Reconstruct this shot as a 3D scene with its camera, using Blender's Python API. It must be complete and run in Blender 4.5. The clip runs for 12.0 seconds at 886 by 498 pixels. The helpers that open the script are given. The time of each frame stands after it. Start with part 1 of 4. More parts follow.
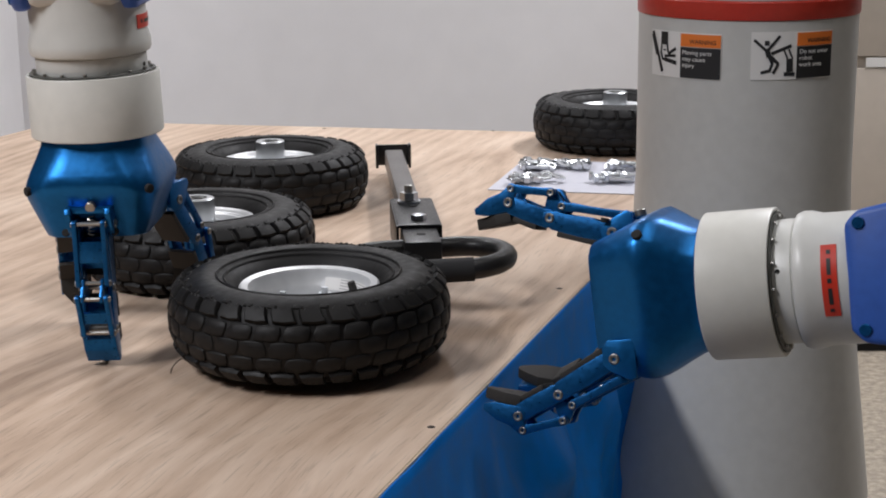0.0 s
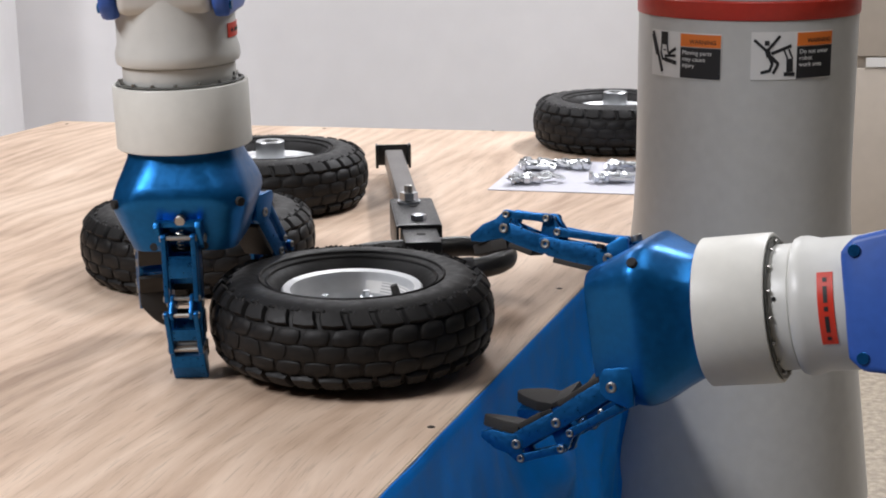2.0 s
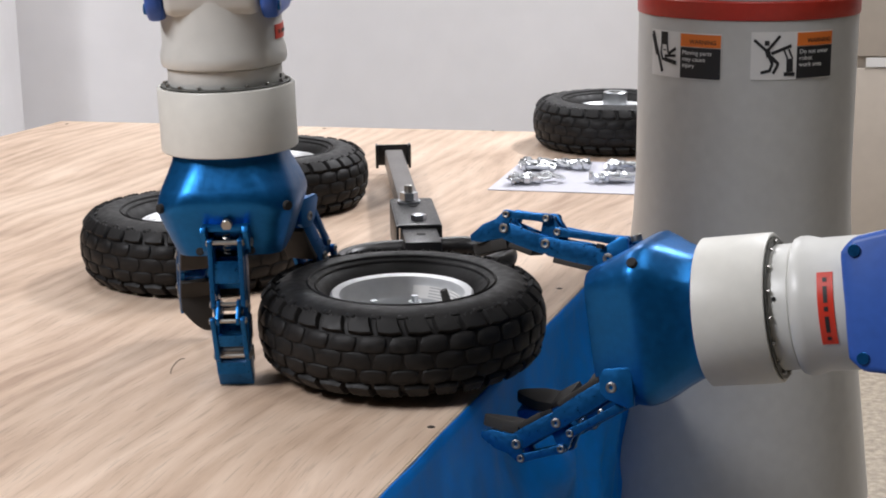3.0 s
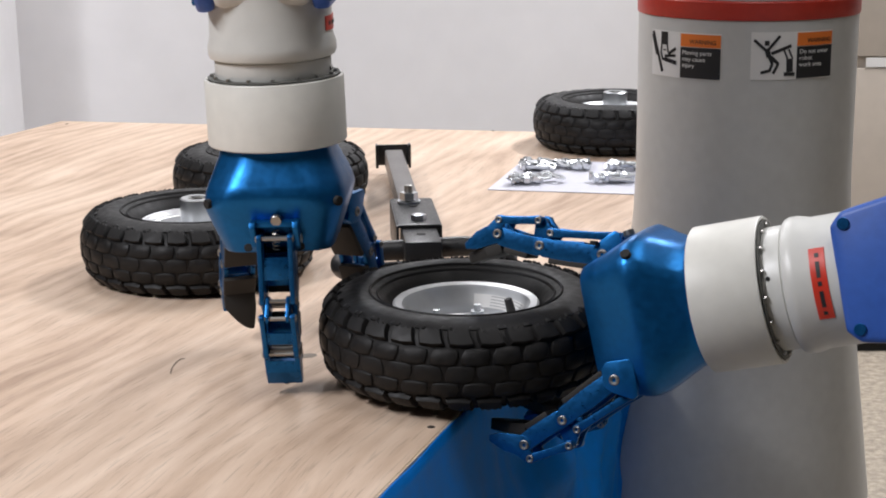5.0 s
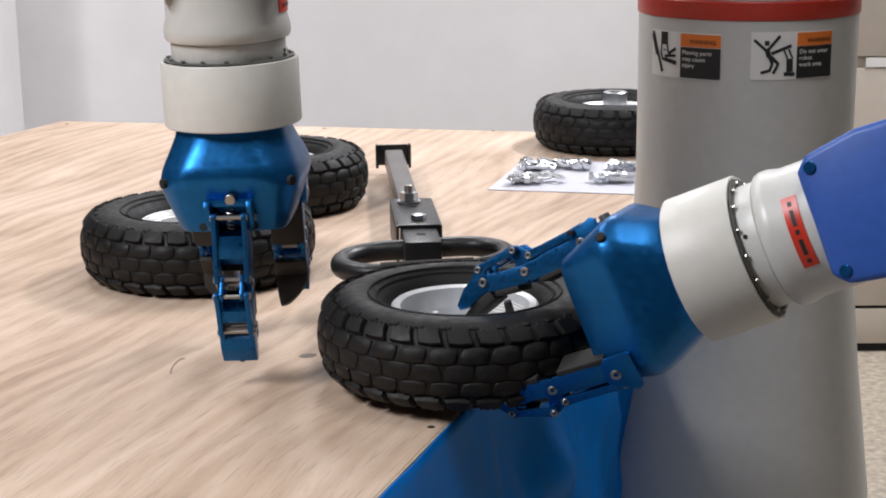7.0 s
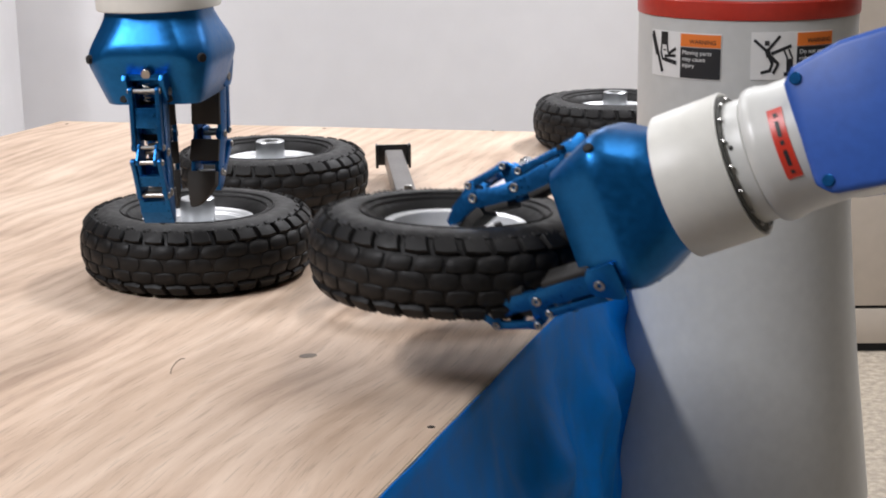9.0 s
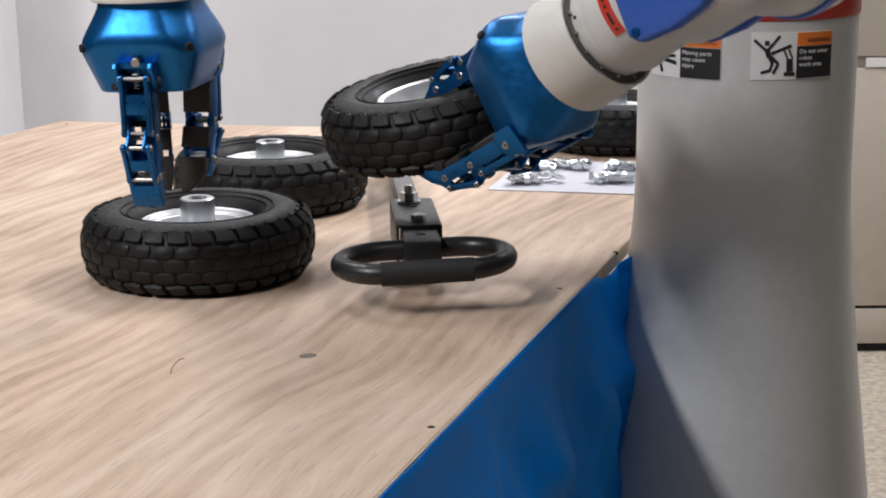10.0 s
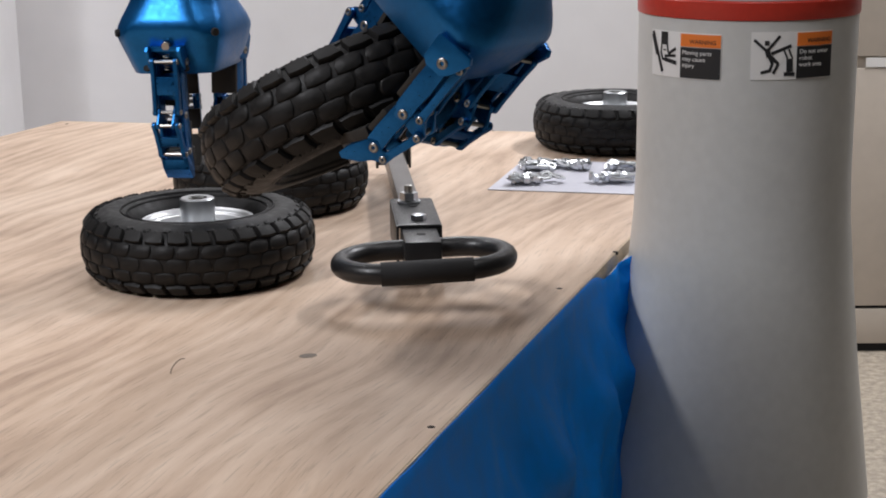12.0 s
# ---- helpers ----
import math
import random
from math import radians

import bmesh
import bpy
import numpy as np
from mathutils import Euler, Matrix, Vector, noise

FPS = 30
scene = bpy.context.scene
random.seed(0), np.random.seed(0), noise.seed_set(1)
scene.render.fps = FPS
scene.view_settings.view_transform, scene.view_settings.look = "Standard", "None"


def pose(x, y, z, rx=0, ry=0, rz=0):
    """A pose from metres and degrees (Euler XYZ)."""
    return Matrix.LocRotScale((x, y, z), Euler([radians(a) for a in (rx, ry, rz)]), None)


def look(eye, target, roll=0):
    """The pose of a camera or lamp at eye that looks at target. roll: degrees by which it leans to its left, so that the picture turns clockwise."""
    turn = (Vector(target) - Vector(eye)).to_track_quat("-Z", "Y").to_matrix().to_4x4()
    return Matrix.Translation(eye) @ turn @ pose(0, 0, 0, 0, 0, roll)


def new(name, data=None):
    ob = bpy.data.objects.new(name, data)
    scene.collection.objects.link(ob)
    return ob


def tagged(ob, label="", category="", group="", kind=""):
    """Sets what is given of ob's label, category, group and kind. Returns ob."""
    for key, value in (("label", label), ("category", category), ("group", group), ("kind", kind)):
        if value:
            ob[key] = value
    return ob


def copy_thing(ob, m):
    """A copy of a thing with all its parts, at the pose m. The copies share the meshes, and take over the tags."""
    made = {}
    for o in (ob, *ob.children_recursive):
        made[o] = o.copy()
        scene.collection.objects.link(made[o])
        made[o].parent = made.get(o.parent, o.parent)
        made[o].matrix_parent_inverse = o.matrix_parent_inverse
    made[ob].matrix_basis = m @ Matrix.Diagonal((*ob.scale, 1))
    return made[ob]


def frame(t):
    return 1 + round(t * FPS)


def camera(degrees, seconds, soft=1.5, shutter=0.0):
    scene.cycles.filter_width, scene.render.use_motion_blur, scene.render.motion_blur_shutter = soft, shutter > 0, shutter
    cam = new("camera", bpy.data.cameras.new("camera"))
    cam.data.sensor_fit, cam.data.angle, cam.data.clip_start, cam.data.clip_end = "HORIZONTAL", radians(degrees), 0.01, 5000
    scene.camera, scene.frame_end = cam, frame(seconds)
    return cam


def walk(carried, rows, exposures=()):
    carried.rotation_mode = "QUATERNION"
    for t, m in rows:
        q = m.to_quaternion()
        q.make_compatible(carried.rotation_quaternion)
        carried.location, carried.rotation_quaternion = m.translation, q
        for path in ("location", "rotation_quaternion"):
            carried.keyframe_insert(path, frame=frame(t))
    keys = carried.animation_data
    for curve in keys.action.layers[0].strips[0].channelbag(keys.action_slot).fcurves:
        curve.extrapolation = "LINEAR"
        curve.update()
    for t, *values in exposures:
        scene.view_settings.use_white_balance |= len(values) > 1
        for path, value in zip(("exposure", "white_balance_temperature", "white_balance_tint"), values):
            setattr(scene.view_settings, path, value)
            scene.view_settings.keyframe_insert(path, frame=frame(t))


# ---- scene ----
TZ = 0.75  # height of the table top

# ---- camera ----
EYE = Vector((0.0, 0.0, TZ + 0.4486))
PITCH = 0.2409
cam = camera(30.85, 12.0, soft=1.9, shutter=0.4)
CAM_POSE = look(EYE, EYE + Vector((0, math.cos(PITCH), -math.sin(PITCH))), -0.56)
walk(cam, [(0.0, CAM_POSE), (12.0, CAM_POSE)], exposures=[(0.0, -0.10), (0.7, 0.07), (1.5, 0.25), (2.5, 0.27), (5.5, 0.31), (7.2, 0.31), (9.5, 0.37), (10.0, 0.20), (10.6, 0.06), (12.0, 0.02)])

# ---- light ----
world = bpy.data.worlds.new("world")
scene.world = world
world.use_nodes = True
world.node_tree.nodes["Background"].inputs[0].default_value = (0.9, 0.93, 1.0, 1)
world.node_tree.nodes["Background"].inputs[1].default_value = 0.04


# ---- materials ----
def material(name, colour, rough=0.5, metal=0.0, scale=0.0, vary=0.15, bump=0.0, bump_scale=60.0, rough_vary=0.0, spec=0.5):
    """A principled material whose colour drifts by noise at two sizes, with fine relief."""
    m = bpy.data.materials.new(name)
    m.use_nodes = True
    nt = m.node_tree
    b = nt.nodes["Principled BSDF"]
    b.inputs["Base Color"].default_value = (*colour, 1)
    b.inputs["Roughness"].default_value = rough
    b.inputs["Metallic"].default_value = metal
    b.inputs["Specular IOR Level"].default_value = spec
    co = nt.nodes.new("ShaderNodeTexCoord")
    if scale:
        n1 = nt.nodes.new("ShaderNodeTexNoise")
        n1.inputs["Scale"].default_value = scale
        n1.inputs["Detail"].default_value = 6
        n2 = nt.nodes.new("ShaderNodeTexNoise")
        n2.inputs["Scale"].default_value = scale * 9
        n2.inputs["Detail"].default_value = 4
        mix = nt.nodes.new("ShaderNodeMath")
        mix.operation = "ADD"
        ramp = nt.nodes.new("ShaderNodeMapRange")
        ramp.inputs["From Min"].default_value = 0.7
        ramp.inputs["From Max"].default_value = 1.3
        ramp.inputs["To Min"].default_value = 1 - vary
        ramp.inputs["To Max"].default_value = 1 + vary
        mul = nt.nodes.new("ShaderNodeVectorMath")
        mul.operation = "SCALE"
        mul.inputs[0].default_value = colour
        for n in (n1, n2):
            nt.links.new(co.outputs["Object"], n.inputs["Vector"])
        nt.links.new(n1.outputs[0], mix.inputs[0])
        nt.links.new(n2.outputs[0], mix.inputs[1])
        nt.links.new(mix.outputs[0], ramp.inputs[0])
        nt.links.new(ramp.outputs[0], mul.inputs["Scale"])
        nt.links.new(mul.outputs[0], b.inputs["Base Color"])
        if rough_vary:
            rr = nt.nodes.new("ShaderNodeMapRange")
            rr.inputs["From Min"].default_value = 0.3
            rr.inputs["From Max"].default_value = 0.7
            rr.inputs["To Min"].default_value = rough - rough_vary
            rr.inputs["To Max"].default_value = rough + rough_vary
            nt.links.new(n2.outputs[0], rr.inputs[0])
            nt.links.new(rr.outputs[0], b.inputs["Roughness"])
    if bump:
        n3 = nt.nodes.new("ShaderNodeTexNoise")
        n3.inputs["Scale"].default_value = bump_scale
        n3.inputs["Detail"].default_value = 5
        bp = nt.nodes.new("ShaderNodeBump")
        bp.inputs["Strength"].default_value = bump
        bp.inputs["Distance"].default_value = 0.002
        nt.links.new(co.outputs["Object"], n3.inputs["Vector"])
        nt.links.new(n3.outputs[0], bp.inputs["Height"])
        nt.links.new(bp.outputs[0], b.inputs["Normal"])
    return m


def glow(name, colour, strength):
    m = bpy.data.materials.new(name)
    m.use_nodes = True
    b = m.node_tree.nodes["Principled BSDF"]
    b.inputs["Base Color"].default_value = (*colour, 1)
    b.inputs["Emission Color"].default_value = (*colour, 1)
    b.inputs["Emission Strength"].default_value = strength
    return m


def plywood_material():
    m = bpy.data.materials.new("plywood")
    m.use_nodes = True
    nt = m.node_tree
    b = nt.nodes["Principled BSDF"]
    L = nt.links.new
    co = nt.nodes.new("ShaderNodeTexCoord")
    along = nt.nodes.new("ShaderNodeMapping")
    along.inputs["Rotation"].default_value = (0, 0, radians(-70))
    L(co.outputs["Object"], along.inputs["Vector"])
    # the grain wanders
    drift = nt.nodes.new("ShaderNodeTexNoise")
    drift.inputs["Scale"].default_value = 1.7
    drift.inputs["Detail"].default_value = 2
    L(along.outputs[0], drift.inputs["Vector"])
    amount = nt.nodes.new("ShaderNodeVectorMath")
    amount.operation = "MULTIPLY_ADD"
    amount.inputs[1].default_value = (0.0, 0.13, 0.0)
    L(drift.outputs[1], amount.inputs[0])
    L(along.outputs[0], amount.inputs[2])
    along = amount
    mp = nt.nodes.new("ShaderNodeMapping")
    mp.inputs["Scale"].default_value = (1.3, 6.0, 1.0)
    L(along.outputs[0], mp.inputs["Vector"])
    # broad cathedral figure
    n0 = nt.nodes.new("ShaderNodeTexNoise")
    n0.inputs["Scale"].default_value = 1.6
    n0.inputs["Detail"].default_value = 5
    n0.inputs["Distortion"].default_value = 1.8
    L(mp.outputs[0], n0.inputs["Vector"])
    # fine streaks
    mp2 = nt.nodes.new("ShaderNodeMapping")
    mp2.inputs["Scale"].default_value = (7.0, 75.0, 1.0)
    L(along.outputs[0], mp2.inputs["Vector"])
    n1 = nt.nodes.new("ShaderNodeTexNoise")
    n1.inputs["Scale"].default_value = 2.2
    n1.inputs["Detail"].default_value = 6
    n1.inputs["Roughness"].default_value = 0.65
    n1.inputs["Distortion"].default_value = 1.2
    L(mp2.outputs[0], n1.inputs["Vector"])
    # blotches
    n2 = nt.nodes.new("ShaderNodeTexNoise")
    n2.inputs["Scale"].default_value = 3.5
    n2.inputs["Detail"].default_value = 5
    L(co.outputs["Object"], n2.inputs["Vector"])
    a1 = nt.nodes.new("ShaderNodeMath")
    a1.operation = "MULTIPLY_ADD"
    a1.inputs[1].default_value = 0.27
    L(n1.outputs[0], a1.inputs[0])
    L(n0.outputs[0], a1.inputs[2])
    a2 = nt.nodes.new("ShaderNodeMath")
    a2.operation = "MULTIPLY_ADD"
    a2.inputs[1].default_value = 0.80
    L(n2.outputs[0], a2.inputs[0])
    L(a1.outputs[0], a2.inputs[2])
    # flat-sawn growth rings, drawn out along the sheet
    mp3 = nt.nodes.new("ShaderNodeMapping")
    mp3.inputs["Scale"].default_value = (1.0, 5.5, 1.0)
    L(along.outputs[0], mp3.inputs["Vector"])
    rings = nt.nodes.new("ShaderNodeTexWave")
    rings.wave_type = "RINGS"
    rings.inputs["Scale"].default_value = 2.3
    rings.inputs["Distortion"].default_value = 9.0
    rings.inputs["Detail"].default_value = 3
    rings.inputs["Detail Scale"].default_value = 0.9
    L(mp3.outputs[0], rings.inputs["Vector"])
    a3 = nt.nodes.new("ShaderNodeMath")
    a3.operation = "MULTIPLY_ADD"
    a3.inputs[1].default_value = 0.17
    L(rings.outputs[1], a3.inputs[0])
    L(a2.outputs[0], a3.inputs[2])
    ramp = nt.nodes.new("ShaderNodeValToRGB")
    e = ramp.color_ramp.elements
    e[0].position, e[0].color = 0.56, (0.39, 0.27, 0.19, 1)
    e[1].position, e[1].color = 0.98, (0.69, 0.54, 0.42, 1)
    mid = ramp.color_ramp.elements.new(0.77)
    mid.color = (0.57, 0.42, 0.31, 1)
    sc = nt.nodes.new("ShaderNodeMath")
    sc.operation = "MULTIPLY"
    sc.inputs[1].default_value = 0.70
    L(a3.outputs[0], sc.inputs[0])
    L(sc.outputs[0], ramp.inputs[0])
    mp4 = nt.nodes.new("ShaderNodeMapping")
    mp4.inputs["Scale"].default_value = (16.0, 230.0, 1.0)
    L(along.outputs[0], mp4.inputs["Vector"])
    pores = nt.nodes.new("ShaderNodeTexNoise")
    pores.inputs["Scale"].default_value = 1.6
    pores.inputs["Detail"].default_value = 2
    L(mp4.outputs[0], pores.inputs["Vector"])
    dash = nt.nodes.new("ShaderNodeMapRange")
    dash.inputs["From Min"].default_value = 0.56
    dash.inputs["From Max"].default_value = 0.72
    dash.inputs["To Min"].default_value = 1.0
    dash.inputs["To Max"].default_value = 0.80
    L(pores.outputs[0], dash.inputs[0])
    darker = nt.nodes.new("ShaderNodeVectorMath")
    darker.operation = "SCALE"
    L(ramp.outputs[0], darker.inputs[0])
    L(dash.outputs[0], darker.inputs["Scale"])
    L(darker.outputs[0], b.inputs["Base Color"])
    b.inputs["Roughness"].default_value = 0.55
    b.inputs["Specular IOR Level"].default_value = 0.3
    bp = nt.nodes.new("ShaderNodeBump")
    bp.inputs["Strength"].default_value = 0.25
    bp.inputs["Distance"].default_value = 0.001
    L(n1.outputs[0], bp.inputs["Height"])
    L(bp.outputs[0], b.inputs["Normal"])
    return m


PLY = plywood_material()
PLY_EDGE = material("plywood_edge", (0.62, 0.5, 0.36), 0.7, scale=40, vary=0.25)
KNOT = material("knot_wood", (0.22, 0.18, 0.145), 0.7, scale=300, vary=0.3)
HOLE = material("screw_hole", (0.02, 0.016, 0.012), 0.8)
RUBBER = material("rubber", (0.0105, 0.0100, 0.0100), 0.55, scale=14, vary=0.35, bump=0.15, bump_scale=160, rough_vary=0.10, spec=0.28)
ZINC = material("zinc_plate", (0.62, 0.64, 0.66), 0.32, 1.0, scale=8, vary=0.06)
RIM_GREY = material("rim_steel", (0.66, 0.67, 0.68), 0.33, 0.35, scale=9, vary=0.08)
BLUE_METAL = material("blue_anodised", (0.006, 0.125, 0.36), 0.36, 0.75, scale=20, vary=0.12, bump=0.05, bump_scale=300, rough_vary=0.05)
BLUE_DARK = material("blue_anodised_link", (0.006, 0.10, 0.29), 0.34, 0.75, scale=30, vary=0.2, rough_vary=0.08)
BLUE_PAINT = material("blue_cover_paint", (0.032, 0.11, 0.45), 0.42, scale=12, vary=0.1, bump=0.05, bump_scale=90)
CREAM = material("cream_collar", (0.70, 0.69, 0.64), 0.42, scale=10, vary=0.04, rough_vary=0.05)
WHITE = material("white_robot_paint", (0.64, 0.64, 0.61), 0.36, scale=8, vary=0.04, bump=0.04, bump_scale=80, rough_vary=0.06)
PEDESTAL = material("pedestal_paint", (0.57, 0.57, 0.55), 0.40, scale=8, vary=0.05, bump=0.04, bump_scale=80, rough_vary=0.06)
SEAL = material("grey_seal", (0.09, 0.09, 0.08), 0.6)
RED = material("red_band", (0.50, 0.035, 0.02), 0.4, scale=15, vary=0.08)
RED_LABEL = material("red_label", (0.62, 0.04, 0.02), 0.35)
BLACK = material("black_paint", (0.014, 0.014, 0.015), 0.38, scale=40, vary=0.3, rough_vary=0.1)
GRIP = material("black_foam", (0.012, 0.012, 0.013), 0.75, bump=0.2, bump_scale=300)
PAD = material("black_pad", (0.02, 0.018, 0.016), 0.7, bump=0.1, bump_scale=200)
STEEL = material("steel", (0.36, 0.35, 0.33), 0.38, 1.0)
TUBE = material("grey_tube", (0.16, 0.15, 0.145), 0.38, 0.6, scale=20, vary=0.2)
TARP = material("blue_tarp", (0.001, 0.235, 0.82), 0.46, scale=5, vary=0.12, bump=0.16, bump_scale=30, spec=0.12, rough_vary=0.08)
WALL = material("wall_paint", (0.83, 0.82, 0.83), 0.85, scale=1.2, vary=0.03, bump=0.05, bump_scale=120)
PANEL = material("beige_panel", (0.50, 0.44, 0.375), 0.6, scale=3, vary=0.05)
FLOOR = material("speckled_floor", (0.36, 0.31, 0.245), 0.6, scale=60, vary=0.5)
# for the added walls out of view; dark so that little light bounces back
DIM_WALL = material("dim_unseen_wall", (0.12, 0.12, 0.125), 0.85, scale=1.2, vary=0.05)
# unseen ceiling, greyed to weaken the bounce from above
CEIL = material("ceiling", (0.34, 0.34, 0.34), 0.9, scale=3, vary=0.04)
PAPER = material("paper", (0.58, 0.58, 0.64), 0.7, scale=12, vary=0.05)
LABEL_WHITE = material("label_white", (0.78, 0.77, 0.75), 0.5)
LABEL_BLACK = material("label_black", (0.018, 0.018, 0.02), 0.5)
LABEL_ORANGE = material("label_orange", (0.80, 0.20, 0.03), 0.5)
LABEL_GREY = material("label_grey", (0.45, 0.45, 0.45), 0.5)
DARK = material("dark_void", (0.01, 0.01, 0.01), 0.8)


# ---- mesh helpers ----
def finish(bm, name, mat, parent=None, label="", smooth=35):
    bmesh.ops.recalc_face_normals(bm, faces=bm.faces)
    me = bpy.data.meshes.new(name)
    bm.to_mesh(me)
    bm.free()
    me.materials.append(mat)
    if smooth:
        me.shade_smooth()
        me.set_sharp_from_angle(angle=radians(smooth))
    ob = new(name, me)
    ob.parent = parent
    if label:
        ob["label"] = label
    return ob


def part(name, bm, mat, parent, label="", smooth=35):
    return finish(bm, name, mat, parent, label, smooth)


def empty(name, m=None):
    ob = new(name)
    ob.empty_display_size = 0.05
    if m is not None:
        ob.matrix_world = m
    return ob


def spin(profile, seg=48, bm=None, m=None, closed=False):
    """Turns (r, z) points round the z axis."""
    bm = bm or bmesh.new()
    rings = []
    for r, z in profile:
        if r < 1e-5:
            rings.append([bm.verts.new((0, 0, z))])
        else:
            rings.append([bm.verts.new((r * math.cos(2 * math.pi * i / seg), r * math.sin(2 * math.pi * i / seg), z)) for i in range(seg)])
    pairs = list(zip(rings, rings[1:]))
    if closed:
        pairs.append((rings[-1], rings[0]))
    for a, b in pairs:
        for i in range(seg):
            j = (i + 1) % seg
            if len(a) == 1 and len(b) == 1:
                continue
            if len(a) == 1:
                bm.faces.new((a[0], b[i], b[j]))
            elif len(b) == 1:
                bm.faces.new((a[i], a[j], b[0]))
            else:
                bm.faces.new((a[i], a[j], b[j], b[i]))
    if m is not None:
        vs = [v for r in rings for v in r]
        bmesh.ops.transform(bm, matrix=m, verts=vs)
    return bm


def loft(sections, bm=None, m=None):
    """Joins outlines of equal length, in order, and caps both ends."""
    bm = bm or bmesh.new()
    rows = [[bm.verts.new(p) for p in s] for s in sections]
    n = len(rows[0])
    for a, b in zip(rows, rows[1:]):
        for i in range(n):
            j = (i + 1) % n
            bm.faces.new((a[i], a[j], b[j], b[i]))
    bm.faces.new(rows[0][::-1])
    bm.faces.new(rows[-1])
    if m is not None:
        bmesh.ops.transform(bm, matrix=m, verts=[v for r in rows for v in r])
    return bm


def box(sx, sy, sz, m=None, bevel=0.0, bm=None):
    """A box of that size centred on the origin, its edges rounded."""
    t = bmesh.new()
    bmesh.ops.create_cube(t, size=1, matrix=Matrix.Diagonal((sx, sy, sz, 1)))
    if bevel:
        bmesh.ops.bevel(t, geom=t.edges[:], offset=bevel, segments=2, affect="EDGES", profile=0.6)
    if m is not None:
        bmesh.ops.transform(t, matrix=m, verts=t.verts)
    return merge(bm, t)


def merge(bm, t):
    if bm is None:
        return t
    me = bpy.data.meshes.new("tmp")
    t.to_mesh(me)
    t.free()
    bm.from_mesh(me)
    bpy.data.meshes.remove(me)
    return bm


def rod(a, b, r, seg=16, bm=None, r2=None):
    a, b = Vector(a), Vector(b)
    q = (b - a).to_track_quat("Z", "Y").to_matrix().to_4x4()
    q.translation = a
    L = (b - a).length
    r2 = r if r2 is None else r2
    c = min(r, r2) * 0.12
    return spin([(0, 0), (r - c, 0), (r, c), (r2, L - c), (r2 - c, L), (0, L)], seg, bm, q)


def prism(outline, z0, z1, m=None, bm=None, bevel=0.0):
    """Raises an outline of (x, y) points from z0 to z1."""
    t = loft([[(x, y, z0) for x, y in outline], [(x, y, z1) for x, y in outline]])
    if bevel:
        bmesh.ops.recalc_face_normals(t, faces=t.faces)
        bmesh.ops.bevel(t, geom=t.edges[:], offset=bevel, segments=2, affect="EDGES", profile=0.6)
    if m is not None:
        bmesh.ops.transform(t, matrix=m, verts=t.verts)
    return merge(bm, t)


def tube_along(points, r, seg=14, closed=False, bm=None, flat=1.0):
    """A round tube along points that lie in a level plane or any curve."""
    bm = bm or bmesh.new()
    pts = [Vector(p) for p in points]
    n = len(pts)
    rings = []
    for i, p in enumerate(pts):
        a = pts[(i - 1) % n] if closed or i else p
        b = pts[(i + 1) % n] if closed or i < n - 1 else p
        d = (b - a).normalized()
        side = d.cross(Vector((0, 0, 1)))
        if side.length < 1e-4:
            side = Vector((1, 0, 0))
        side.normalize()
        up = side.cross(d)
        rings.append([bm.verts.new(p + (side * math.cos(2 * math.pi * k / seg) + up * math.sin(2 * math.pi * k / seg) * flat) * r) for k in range(seg)])
    pairs = list(zip(rings, rings[1:])) + ([(rings[-1], rings[0])] if closed else [])
    for a, b in pairs:
        for k in range(seg):
            j = (k + 1) % seg
            bm.faces.new((a[k], a[j], b[j], b[k]))
    if not closed:
        bm.faces.new(rings[0][::-1])
        bm.faces.new(rings[-1])
    return bm


# ---- room ----
def room():
    def slab(name, sx, sy, sz, x, y, z, mat, label):
        ob = finish(box(sx, sy, sz), name, mat, smooth=0)
        ob.location = (x, y, z)
        return tagged(ob, label, name.split("_")[0], kind="structure")
    slab("floor", 12, 14, 0.1, 0, 1.4, -0.05, FLOOR, "speckled beige workshop floor")
    slab("ceiling", 12, 14, 0.1, 0, 1.4, 2.95, CEIL, "plain grey ceiling out of view, toned down to limit bounced light")
    slab("wall_north", 4.2, 0.12, 1.75, 1.06, 4.02, 0.875, WALL, "plain off-white painted partition wall")
    slab("wall_north_west", 0.10, 0.8, 1.75, -1.09, 3.68, 0.875, WALL, "plain off-white painted partition wall")
    # unseen walls, added to close the room and hold down the fill light
    slab("wall_back", 12, 0.12, 2.9, 0, 8.3, 1.45, DIM_WALL, "unseen dark grey enclosing wall, kept dark to limit bounced light")
    slab("wall_west", 0.12, 13.8, 2.9, -5.9, 1.4, 1.45, DIM_WALL, "unseen dark grey enclosing wall, kept dark to limit bounced light")
    slab("wall_east", 0.12, 13.8, 2.9, 5.9, 1.4, 1.45, DIM_WALL, "unseen dark grey enclosing wall, kept dark to limit bounced light")
    slab("wall_south", 12, 0.12, 2.9, 0, -5.5, 1.45, DIM_WALL, "unseen dark grey enclosing wall, kept dark to limit bounced light")


room()


